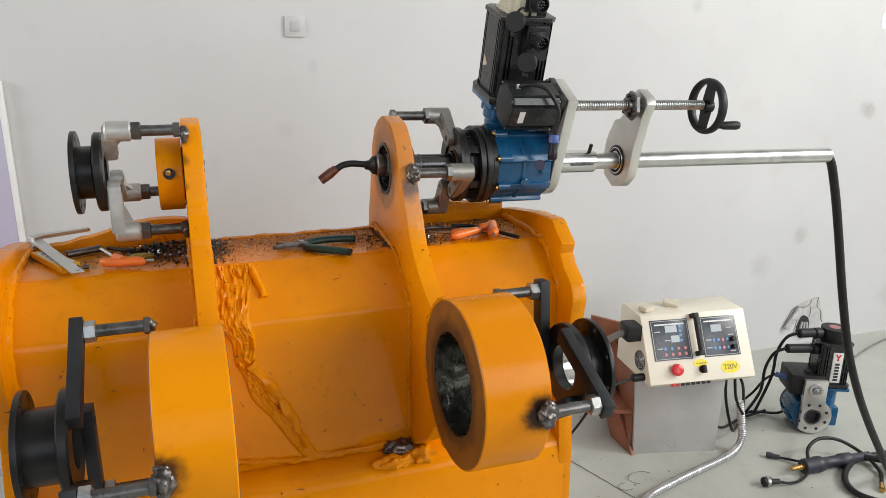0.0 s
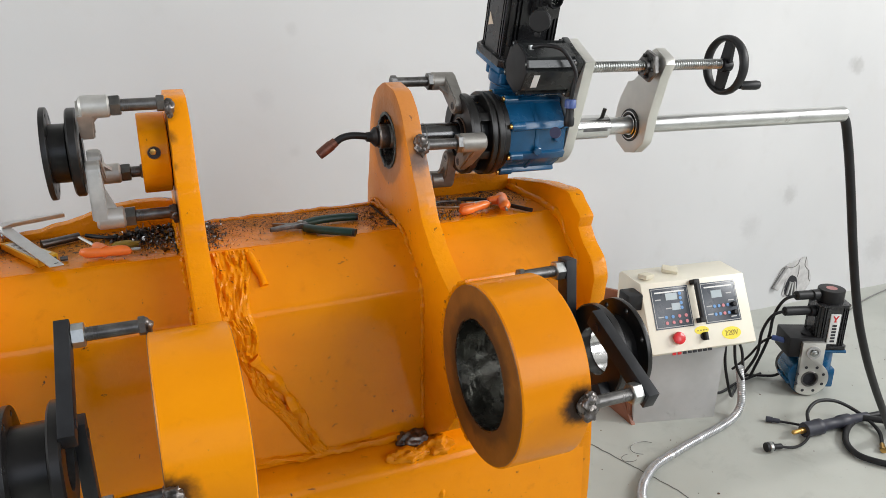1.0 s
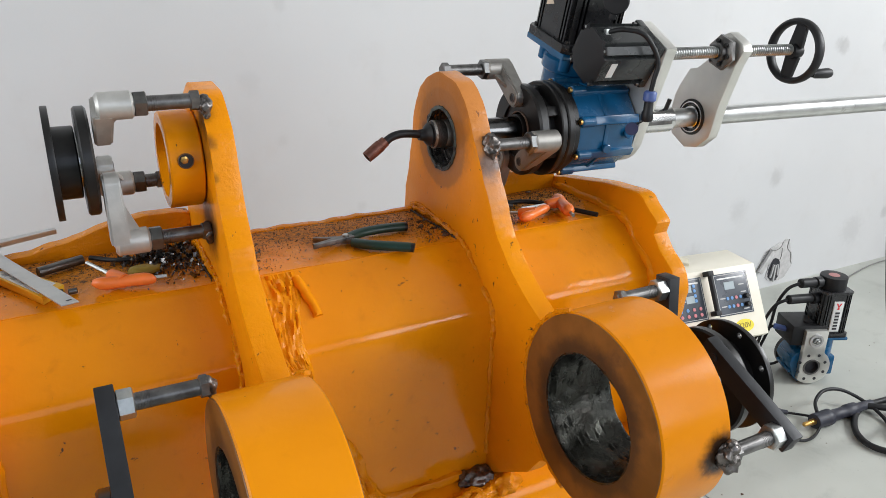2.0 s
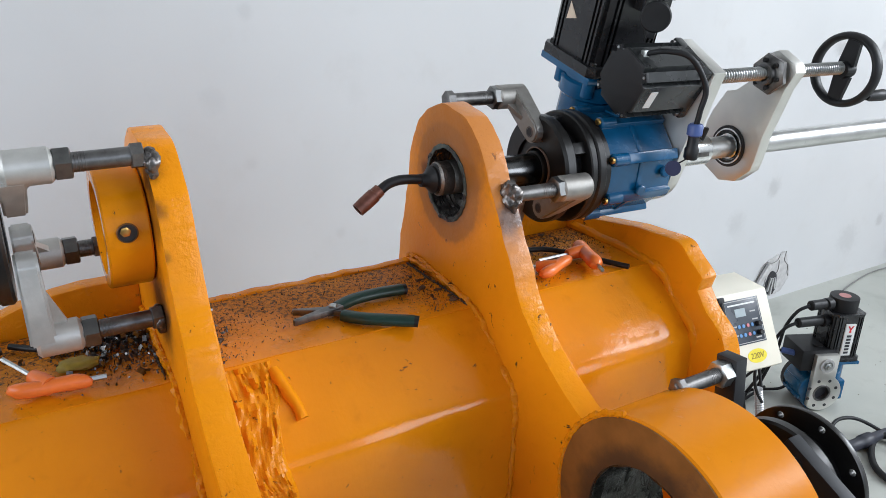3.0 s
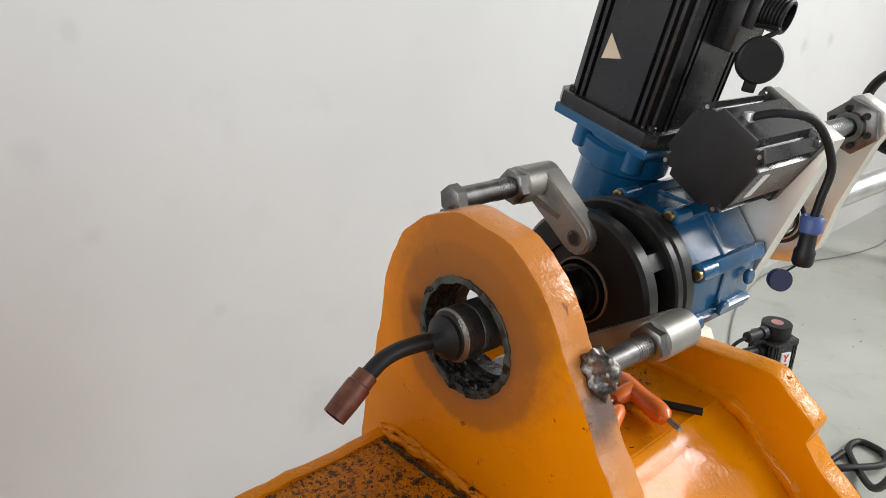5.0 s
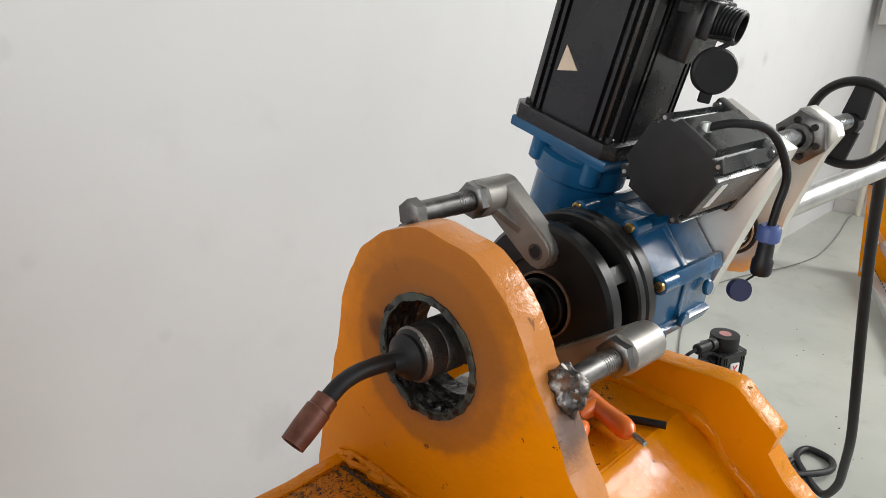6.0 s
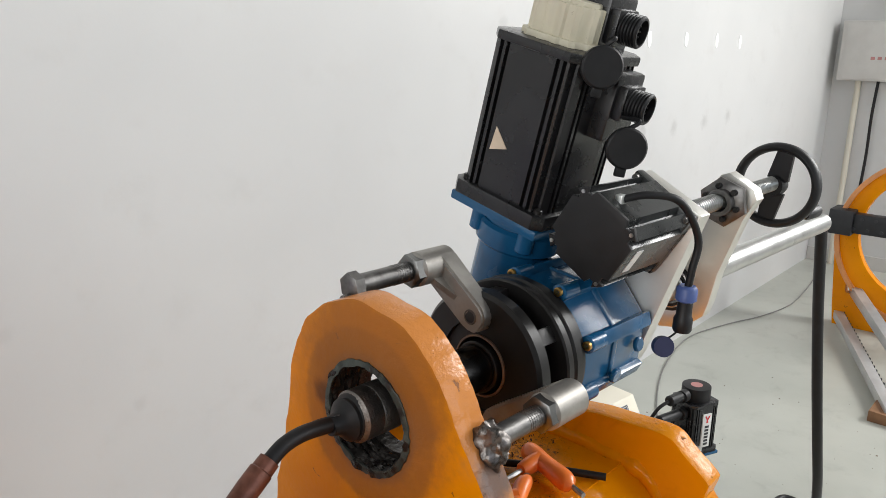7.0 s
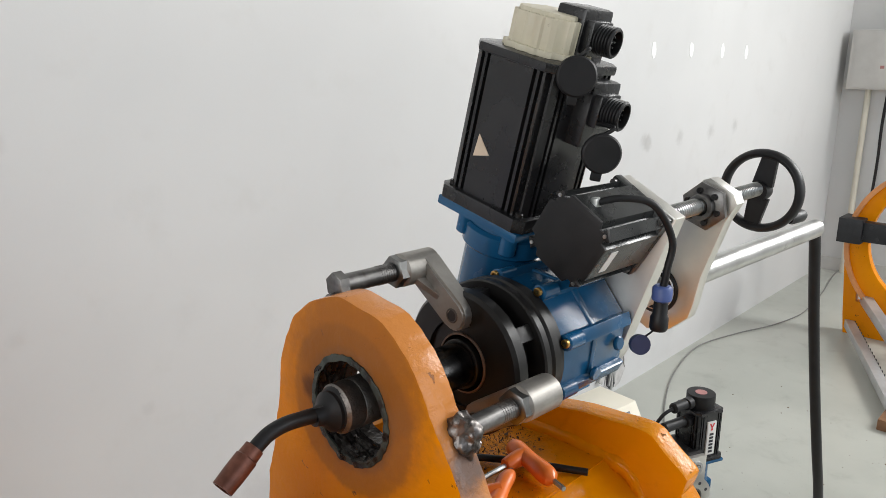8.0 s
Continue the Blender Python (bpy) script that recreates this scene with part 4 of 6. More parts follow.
    part("cap", lathe_at((0.742, 1.430, 1.244), (-0.6, -0.7, 0.2), [(0, 0), (0.011, 0), (0.0115, 0.003), (0.0115, 0.010), (0, 0.010)], 20), M_NAVY, cb)
    # feed screw, nut bracket, handwheel
    sc = part("feed_screw", threaded((0.818, LEAD_Y, LEAD_Z), (1.19, LEAD_Y + 0.014, LEAD_Z), 0.0115, 0.006, 24), M_ZINC, m, "steel trapezoidal feed screw")
    def brk(along, across):
        return (AY + ux * along + e2[0] * across, AZ + uy * along + e2[1] * across)
    br_o = [brk(*q) for q in ((-0.030, -0.055), (-0.062, -0.024), (-0.062, 0.022), (-0.040, 0.050), (-0.004, 0.064), (0.016, 0.060), (0.060, 0.046), (dist - 0.010, 0.031), (dist + 0.022, 0.031), (dist + 0.031, 0.020),
                              (dist + 0.031, -0.020), (dist + 0.022, -0.028), (dist - 0.030, -0.030), (0.088, -0.048), (0.074, -0.064), (0.030, -0.068), (0.006, -0.066))]
    bh = circle2(AY, AZ, 0.036, 40)
    br = part("nut_bracket", slab(br_o, 1.000, 1.024, [bh], "x", 0.002), M_ALU, m, "bare aluminium nut bracket")
    part("bearing_ring", joined(ring((0.998, AY, AZ), (1, 0, 0), 0.026, 0.037, 0.027, 48, 0.001)), M_BLACK, br)
    part("bearing", joined(ring((0.996, AY, AZ), (1, 0, 0), 0.0195, 0.023, 0.03, 40, 0.001), ring((0.9965, AY, AZ), (1, 0, 0), 0.0295, 0.032, 0.012, 40, 0.0005)), M_STEEL, br)
    nf = part("nut_flange", joined(hexnut((0.978, LEAD_Y, LEAD_Z), (1, 0, 0), 0.058, 0.012, 20, 0.0118), ring((0.968, LEAD_Y, LEAD_Z), (1, 0, 0), 0.0118, 0.018, 0.036, 30, 0.001)), M_DARKSTEEL, br)
    for k in range(6):
        a = k * math.pi / 3 + 0.3
        p = Vector((0.978, LEAD_Y + 0.0225 * math.cos(a), LEAD_Z + 0.0225 * math.sin(a)))
        part("screw", rod(p, p + Vector((-0.006, 0, 0)), 0.0042, 12, 0.0008), M_BLACK, nf)
    part("quill", ring((0.818, AY, AZ), (1, 0, 0), 0.0195, 0.0265, 0.118, 44, 0.0015), M_STEEL, m, "polished steel quill")
    part("quill_slot", box(0.865, 0.925, AY - 0.0275, AY - 0.0262, AZ - 0.0055, AZ + 0.0025, 0.0005), M_DARKSTEEL, m)
    part("lock_pin", rod((0.918, AY - 0.012, AZ + 0.022), (0.920, AY - 0.018, AZ + 0.043), 0.0045, 16, 0.001), M_BLACK, m)
    handwheel(m)
    m.location.z += 0.004
    m.rotation_euler = (0, radians(0.9), radians(-2.0))
    return m


def lathe_at(p, d, prof, n=24):
    return moved(lathe(prof, n), to(p, d))


def motor_body(w, h):
    """Square extruded housing with grooves along every side."""
    k = w / 2
    e, g0, g1, g2, g3 = k - 0.016, k - 0.019, k - 0.024, k - 0.028, k - 0.033
    side = [(-e, 0.001), (-g0, 0), (-g0, 0.006), (-g1, 0.006), (-g1, 0), (-g2, 0), (-g2, 0.006), (-g3, 0.006), (-g3, 0),
            (g3, 0), (g3, 0.006), (g2, 0.006), (g2, 0), (g1, 0), (g1, 0.006), (g0, 0.006), (g0, 0), (e, 0.001),
            (e + 0.002, 0.010), (e + 0.007, 0.011), (e + 0.008, 0.006)]
    out = []
    for q in range(4):
        a = q * math.pi / 2
        c, s = math.cos(a), math.sin(a)
        for x, d in side:
            y = -k + 0.004 + d
            out.append((c * x - s * y, s * x + c * y))
    body = slab(out, 0.016, h - 0.010, (), "z", 0.0)
    sq = [(-k, -k + 0.01), (-k + 0.01, -k), (k - 0.01, -k), (k, -k + 0.01), (k, k - 0.01), (k - 0.01, k), (-k + 0.01, k), (-k, k - 0.01)]
    flange = slab([(x * 1.05, y * 1.05) for x, y in sq], 0.0, 0.017, (), "z", 0.002)
    q = k - 0.015
    cut = [(-k, -q), (-q, -k), (q, -k), (k, -q), (k, q), (q, k), (-q, k), (-k, q)]
    top = slab([(x * 0.99, y * 0.99) for x, y in cut], h - 0.011, h, (), "z", 0.003)
    return joined(body, flange, top)


def handwheel(m):
    c = Vector((1.194, LEAD_Y + 0.010, LEAD_Z - 0.003))
    r = 0.059
    rim = [(r + 0.0068 * math.cos(a), 0.0115 * math.sin(a)) for a in np.linspace(0, 2 * math.pi, 12, endpoint=False)]
    w = part("handwheel", moved(lathe(rim, 72, True), to(c, (1, 0, 0))), M_DULLBLACK, m, "black plastic handwheel")
    part("hub", moved(lathe([(0, -0.012), (0.014, -0.012), (0.016, 0.0), (0.014, 0.012), (0, 0.012)], 28), to(c, (1, 0, 0))), M_DULLBLACK, w)
    for k in range(2):
        a = radians(100 + 180 * k)
        d = Vector((0, math.cos(a), math.sin(a)))
        s = Vector((0, -math.sin(a), math.cos(a)))
        bm = bmesh.new()
        rows = []
        for t, wd in ((0.010, 0.016), (0.057, 0.012)):
            rows.append([bm.verts.new(c + d * t + s * wd * q + Vector((hx, 0, 0))) for q, hx in ((-1, -0.004), (1, -0.004), (1, 0.004), (-1, 0.004))])
        for i in range(4):
            j = (i + 1) % 4
            bm.faces.new((rows[0][i], rows[0][j], rows[1][j], rows[1][i]))
        bm.faces.new(rows[0][::-1])
        bm.faces.new(rows[1])
        part("spoke", bm, M_DULLBLACK, w)
    p = c + Vector((0.008, -0.045, -0.040))
    part("crank_grip", lathe_at(p, (1, 0, 0), [(0, 0), (0.007, 0), (0.0075, 0.006), (0.0095, 0.010), (0.0105, 0.045), (0.009, 0.052), (0, 0.053)], 24), M_DULLBLACK, w)
    return w


def torch():
    t = thing("welding_torch", (0.40, AY, AZ), "black bent welding torch with scorched copper nozzle in the spindle", "welding torch")
    y, z = 1.564, 1.241
    part("chuck", lathe_at((0.405, y, z), (1, -0.035, -0.015), [(0, 0), (0.021, 0), (0.0245, 0.003), (0.0245, 0.020), (0.0238, 0.021), (0.0245, 0.022), (0.0245, 0.046), (0.0225, 0.048), (0.0225, 0.053), (0.0238, 0.054), (0.0238, 0.068), (0.0195, 0.071), (0, 0.071)], 48), M_CHUCK, t, "knurled steel chuck")
    part("boot", lathe_at((0.408, y, z), (-1, 0, 0.02), [(0, -0.004), (0.0222, -0.004), (0.0226, 0.002), (0.0195, 0.005), (0.0200, 0.009), (0.0150, 0.014), (0.0105, 0.018), (0.0085, 0.027), (0, 0.027)], 28), M_RUBBER, t)
    part("neck", hose([(0.395, y, z), (0.372, y, z + 0.004), (0.350, y, z + 0.006), (0.332, y, z + 0.003), (0.318, y, z - 0.005), (0.308, y, z - 0.011)], 0.0070, 16), M_RUBBER, t)
    p, d = Vector((0.318, y, z - 0.004)), Vector((-0.78, -0.06, -0.52)).normalized()
    part("nozzle", lathe_at(p, d, [(0, 0), (0.0092, 0), (0.0095, 0.010), (0.0105, 0.011), (0.0105, 0.028), (0.0098, 0.042), (0.0078, 0.042), (0.0078, 0.03), (0, 0.03)], 28), M_COPPER, t, "scorched copper nozzle")
    part("wire", hose([(0.388, y - 0.006, z + 0.012), (0.372, y + 0.010, z + 0.006), (0.350, y + 0.02, z - 0.004)], 0.0006, 5), M_RUBBER, t)
    return t


M_CHUCK = surface("knurled_dark_steel", (0.20, 0.185, 0.17), 0.36, 0.9, 0.25, 40, 420, 0.9, (0.08, 0.06, 0.05), (0.6, 0.75), 50, 0.0, 0.002)
M_DULLBRASS = surface("dull_brown_seal", (0.24, 0.17, 0.13), 0.45, 0.5, 0.2, 40)
# base darkened to imitate polished steel mirroring dark surroundings
M_SPINDLE = surface("steel_with_dark_reflection", (0.12, 0.12, 0.12), 0.22, 1.0, 0.1, 20, 300, 0.05, rvary=0.04)
M_PAPER_CREAM = surface("cream_sticker", (0.62, 0.50, 0.38), 0.45, 0, 0.08, 40)
M_FEED = surface("satin_black_aluminium", (0.032, 0.034, 0.034), 0.27, 0.35, 0.2, 25, 260, 0.2)
boring_machine()
torch()


def welded_heads():
    """Weld blobs that hold the studs' heads to the lugs."""
    for p, r, lab in (((0.452, 1.442, 1.240), 0.019, ""), ((0.450, 1.616, 1.323), 0.011, ""), ((0.014, 1.480, 1.333), 0.013, ""), ((0.004, 1.497, 1.146), 0.013, "")):
        bm = bmesh.new()
        bmesh.ops.create_icosphere(bm, subdivisions=4, radius=1)
        bmesh.ops.scale(bm, vec=(r * 0.62, r, r * 1.15), verts=bm.verts)
        lump(bm, r * 0.35, 90, p[0] * 10 + p[1])
        bmesh.ops.translate(bm, vec=p, verts=bm.verts)
        tagged(part("weld_lump", bm, M_WELD), "dark lumpy weld joining a stud to an orange lug", "weld", "stud welds")


welded_heads()

# ---- bearing seats clamped to the frame's other bores ----
def spool(owner, cy, cz, xa, xb, r, barrel, g):
    """Flange at xa, barrel, disc at xb; g is the way from flange to disc."""
    holes = 8
    hl = [circle2(cy + (r - 0.011) * math.cos(k * math.pi / 4 + 0.2), cz + (r - 0.011) * math.sin(k * math.pi / 4 + 0.2), 0.0045, 14) for k in range(holes)]
    hl.append(circle2(cy, cz, barrel - 0.016, 48))
    part("flange", slab(circle2(cy, cz, r, 72), xa, xa + g * 0.009, hl, "x", 0.0012), M_BLACK, owner)
    part("barrel", ring((min(xa, xb), cy, cz), (1, 0, 0), barrel - 0.016, barrel, abs(xb - xa) - 0.002, 64, 0.002), M_BLACK, owner)
    part("disc", ring((min(xb, xb + g * 0.017), cy, cz), (1, 0, 0), barrel - 0.016, r - 0.003, 0.017, 72, 0.003), M_BLACK, owner)
    part("liner", ring((min(xa, xb) + 0.003, cy, cz), (1, 0, 0), barrel - 0.018, barrel - 0.0155, abs(xb - xa), 48, 0.0005), M_STEEL, owner)


def upper_seat():
    cy, cz = 1.545, 1.257
    s = thing("bearing_seat", (-0.14, cy, cz), "black bearing seat held by cast grey arms on the orange lug", "bearing seat", "bearing seats")
    spool(s, cy, cz, -0.187, -0.149, 0.0785, 0.050, 1)
    for y, z, hy, hz in ((1.484, 1.341, 1.520, 1.300), (1.497, 1.148, 1.500, 1.232), (1.632, 1.196, 1.585, 1.235)):
        support_arm(s, hy, hz, 0.004 if y < 1.6 else -0.035, y, z, -0.128, M_CAST2, -0.005)


def bar_arm(owner, ang, x_bar, x_stud, g):
    """Flat black bar, set askew on the disc, out to a stud that is welded to the bushing."""
    d = Vector((0, math.cos(ang), math.sin(ang)))
    c = Vector((x_bar, TUBE_Y, TUBE_Z))
    p = c + d * (0.164 if g > 0 else 0.150 if d.z > 0.5 else 0.157)
    turn = ang + math.pi - g * radians(27)
    rot = Matrix.Rotation(turn, 4, "X")
    bar = part("bar", moved(box(-0.010, 0.010, -0.020, 0.160, -0.0155, 0.0155, 0.0015), Matrix.Translation(p) @ rot), M_DARKBAR, owner, "black flat steel bar")
    q = p + rot.to_3x3() @ Vector((0, 0.135, 0))
    part("screw", rod(q + Vector((g * 0.0095, 0, 0)), q + Vector((g * 0.0115, 0, 0)), 0.007, 18), M_INKSHADE, bar)
    a, b = Vector((x_bar + g * 0.010, p.y, p.z)), Vector((x_stud, p.y, p.z))
    part("nut", hexnut(a, (g, 0, 0), 0.030, 0.018, 10, 0.0093), M_ZINC, bar)
    part("stud", joined(rod(a, b, 0.0098, 24, 0.001), threaded(a, a + Vector((g * 0.036, 0, 0)), 0.0102, 0.003)), M_DARKSTEEL, bar)
    part("stud_head", hexnut(b - Vector((g * 0.006, 0, 0)), (g, 0, 0), 0.0245, 0.010, 22), M_DARKSTEEL, bar)
    return bar


def lower_seats():
    for name, xa, xb, x_bar, x_stud, g in (("far", -0.252, -0.196, -0.171, -0.068, 1), ("near", 0.704, 0.662, 0.634, 0.540, -1)):
        s = thing("bearing_seat", (xb, TUBE_Y, TUBE_Z), "black bearing seat held by flat black bars on the orange bushing", "bearing seat", "bearing seats")
        spool(s, TUBE_Y, TUBE_Z, xa, xb, 0.086, 0.058, g)
        for ang in (57, 177, 297) if g < 0 else (59, 179, 299):
            bar_arm(s, radians(ang), x_bar, x_stud, g)


M_DARKBAR = surface("black_hot_rolled_bar", (0.022, 0.023, 0.026), 0.5, 0.3, 0.2, 30, 180, 0.25)
M_CAST2 = surface("bright_cast_aluminium", (0.50, 0.49, 0.46), 0.45, 0.6, 0.12, 30, 260, 0.3, (0.2, 0.19, 0.17), (0.68, 0.78), 40)
upper_seat()
lower_seats()


def soot(name, p, r, squash, seed):
    bm = bmesh.new()
    bmesh.ops.create_icosphere(bm, subdivisions=4, radius=1)
    bmesh.ops.scale(bm, vec=squash, verts=bm.verts)
    bmesh.ops.scale(bm, vec=(r, r, r), verts=bm.verts)
    lump(bm, r * 0.3, 90, seed)
    bmesh.ops.translate(bm, vec=p, verts=bm.verts)
    return tagged(part("weld_lump", bm, M_WELD), "dark lumpy weld joining a stud to the orange bushing", "weld", "stud welds")


for k, (p, r) in enumerate((((0.530, 0.957, 0.934), 0.020), ((-0.056, 0.958, 0.932), 0.021), ((0.540, 1.198, 1.052), 0.010), ((-0.062, 1.198, 1.066), 0.011))):
    soot("weld", p, r, (0.7, 0.7, 1.2), k * 3.3)


# ---- tools and swarf on the deck ----
DECK = 1.0725


def pliers():
    t = thing("pliers", (0.26, 1.53, DECK), "open needle-nose pliers with dark green grips lying on the deck", "pliers")
    z = DECK + 0.008
    c = Vector((0.2345, 1.5435, z))
    def jaw(tip, w):
        d = (tip - c).normalized()
        s = Vector((-d.y, d.x, 0))
        out = [c + s * 0.009 - d * 0.012, c - s * 0.009 - d * 0.012, c - s * 0.0065 + d * 0.010, tip - s * w, tip + s * w, c + s * 0.0065 + d * 0.010]
        return slab([(q.x, q.y) for q in out], z - 0.005, z + 0.004, (), "z", 0.0015)
    part("jaw", jaw(Vector((0.184, 1.567, z)), 0.0022), M_DARKSTEEL, t)
    part("jaw", moved(jaw(Vector((0.1725, 1.529, z)), 0.0022), Matrix.Translation((0, 0, 0.003))), M_DARKSTEEL, t)
    part("rivet", rod((c.x, c.y, z), (c.x, c.y, z + 0.010), 0.006, 20, 0.0015), M_ZINC, t)
    def grip(pts, r):
        bm = hose(pts, r, 14, 8)
        bmesh.ops.scale(bm, vec=(1, 1, 0.75), verts=bm.verts, space=Matrix.Translation((0, 0, -z)))
        return bm
    part("grip", grip([(0.243, 1.551, z), (0.272, 1.561, z + 0.002), (0.312, 1.5635, z + 0.002), (0.350, 1.562, z)], 0.0104), M_GREENGRIP, t, "dark green rubber grip")
    part("grip_end", grip([(0.334, 1.563, z), (0.346, 1.5625, z), (0.356, 1.561, z - 0.001)], 0.0098), M_RUBBER, t)
    part("grip_end", grip([(0.304, 1.472, z), (0.314, 1.466, z), (0.323, 1.460, z - 0.001)], 0.0098), M_RUBBER, t)
    part("grip", grip([(0.241, 1.524, z), (0.260, 1.500, z + 0.002), (0.285, 1.482, z + 0.002), (0.318, 1.463, z)], 0.0104), M_GREENGRIP, t, "dark green rubber grip")


def tee_driver(c, along, stem, label, shift=0.0, size=1.0):
    """A T-handle key: cross grip, short stem, steel shaft."""
    c, along, stem = Vector(c), Vector(along).normalized(), Vector(stem).normalized()
    t = thing("tee_handle_driver", c, label, "hex key", "orange drivers")
    bm = bmesh.new()
    n, rows = 18, []
    up = along.cross(stem).normalized()
    for i in range(15):
        u = i / 14 * 2 - 1
        r = 0.0108 * (1 - abs(u) ** 4) ** 0.5 * (1 - 0.15 * math.cos(u * 3)) + 0.0015
        rows.append([bm.verts.new(c + along * (u * 0.043 * size - shift) + r * size * (math.cos(2 * math.pi * k / n) * stem + 0.8 * math.sin(2 * math.pi * k / n) * up)) for k in range(n)])
    for a, b in zip(rows, rows[1:]):
        for k in range(n):
            bm.faces.new((a[k], a[(k + 1) % n], b[(k + 1) % n], b[k]))
    bm.faces.new(rows[0][::-1])
    bm.faces.new(rows[-1])
    stemm = lathe_at(c, stem, [(0, 0), (0.011, 0), (0.010, 0.018), (0.0085, 0.030), (0.007, 0.032), (0, 0.032)], 18)
    part("handle", joined(bm, stemm), M_ORANGEPLASTIC, t)
    part("shaft", rod(c + stem * 0.028, c + stem * 0.085, 0.0028, 6), M_ZINC, t)
    part("side_tip", rod(c + along * (0.036 * size - shift), c + along * (0.058 * size - shift), 0.0032, 6), M_ZINC, t)
    return t


def steel_square():
    t = thing("try_square", (-0.25, 1.58, DECK), "bare steel try square lying across a yellow box", "try square")
    z = DECK + 0.016
    part("blade", slab([(-0.312, 1.712), (-0.288, 1.716), (-0.180, 1.452), (-0.202, 1.448)], z, z + 0.0018, (), "z", 0.0004), M_RULE, t)
    part("beam", slab([(-0.315, 1.722), (-0.300, 1.740), (-0.200, 1.772), (-0.196, 1.762), (-0.284, 1.726), (-0.300, 1.705)], z - 0.002, z + 0.006, (), "z", 0.001), M_RULE, t)
    part("tick", slab([(-0.196, 1.462), (-0.190, 1.464), (-0.188, 1.461), (-0.194, 1.459)], z + 0.0018, z + 0.0021, (), "z"), M_INKSHADE, t)


M_RULE = surface("satin_rule_steel", (0.55, 0.55, 0.54), 0.35, 0.8, 0.08, 30, 300, 0.1)


def carton():
    t = thing("small_carton", (-0.24, 1.56, DECK), "flat yellow and white printed carton under the square", "carton")
    o = [(-0.296, 1.632), (-0.270, 1.645), (-0.196, 1.536), (-0.224, 1.500)]
    part("tray", slab(o, DECK, DECK + 0.012, (), "z", 0.001), M_YELLOWBOX, t)
    c = (sum(p[0] for p in o) / 4, sum(p[1] for p in o) / 4)
    q = [(c[0] + (p[0] - c[0]) * 0.8, c[1] + (p[1] - c[1]) * 0.8) for p in o]
    part("print", slab(q, DECK + 0.012, DECK + 0.0126, (), "z"), M_PAPER, t)
    for k in range(4):
        f0, f1 = 0.12 + 0.2 * k, 0.22 + 0.2 * k
        def at(u, v):
            a = Vector(q[0]).lerp(Vector(q[3]), u)
            b = Vector(q[1]).lerp(Vector(q[2]), u)
            r = a.lerp(b, v)
            return (r.x, r.y)
        part("print_bar", slab([at(f0, 0.15), at(f1, 0.15), at(f1, 0.8), at(f0, 0.8)], DECK + 0.0126, DECK + 0.0129, (), "z"), M_GREYSHEET, t)


M_YELLOWBOX = surface("yellow_card", (0.75, 0.42, 0.02), 0.5, 0, 0.08)


def deck_tools():
    pliers()
    steel_square()
    carton()
    tee_driver((0.676, 1.540, DECK + 0.016), (-0.33, -0.94, 0.0), (-0.95, 0.10, -0.05), "orange T-handle driver lying on the deck", -0.016, 1.15)
    t = tee_driver((0.600, 1.515, DECK + 0.012), (0.75, 0.35, 0.0), (-0.8, 0.55, -0.05), "second orange T-handle driver with short shaft, lying on the deck")
    tee_driver((-0.118, 1.508, DECK + 0.013), (0.96, -0.12, 0.0), (-0.45, 0.75, 0.10), "grimy orange T-handle driver lying on the deck")
    for pts, r, lab in (([(0.600, 1.606, DECK + 0.006), (0.650, 1.585, DECK + 0.006), (0.712, 1.470, DECK + 0.006)], 0.0045, "dark green long hex key"),
                        ([(-0.228, 1.612, DECK + 0.007), (-0.166, 1.640, DECK + 0.007)], 0.0075, "dark steel punch lying on the deck"),
                        ([(-0.155, 1.650, DECK + 0.004), (-0.120, 1.622, DECK + 0.004), (-0.100, 1.618, DECK + 0.004)], 0.004, "short black wire offcut on the deck"),
                        ([(0.480, 1.600, DECK + 0.004), (0.560, 1.610, DECK + 0.004), (0.600, 1.590, DECK + 0.004)], 0.0035, "thin dark steel rod on the deck")):
        tagged(part("rod", hose(pts, r, 10, 4), M_DARKSTEEL if "steel" in lab else M_RUBBER), lab, "rod", "loose rods")
    bm = bmesh.new()
    bmesh.ops.create_icosphere(bm, subdivisions=3, radius=0.018)
    bmesh.ops.scale(bm, vec=(1.3, 0.9, 0.35), verts=bm.verts)
    lump(bm, 0.005, 70, 2)
    bmesh.ops.translate(bm, vec=(-0.085, 1.560, DECK + 0.006), verts=bm.verts)
    tagged(part("rag", bm, M_OLIVE), "crumpled olive-yellow scrap on the deck", "scrap")
    for k, (x, y) in enumerate(((-0.204, 1.528), (-0.186, 1.524), (-0.214, 1.556))):
        tagged(part("bush", rod((x - 0.006, y, DECK + 0.004), (x + 0.006, y + 0.001, DECK + 0.004), 0.0042, 12, 0.0008), M_DARKSTEEL), "small dark steel bush on the deck", "bush", "small bushes")


M_OLIVE = surface("olive_scrap", (0.30, 0.22, 0.02), 0.6, 0, 0.2, 60)
deck_tools()


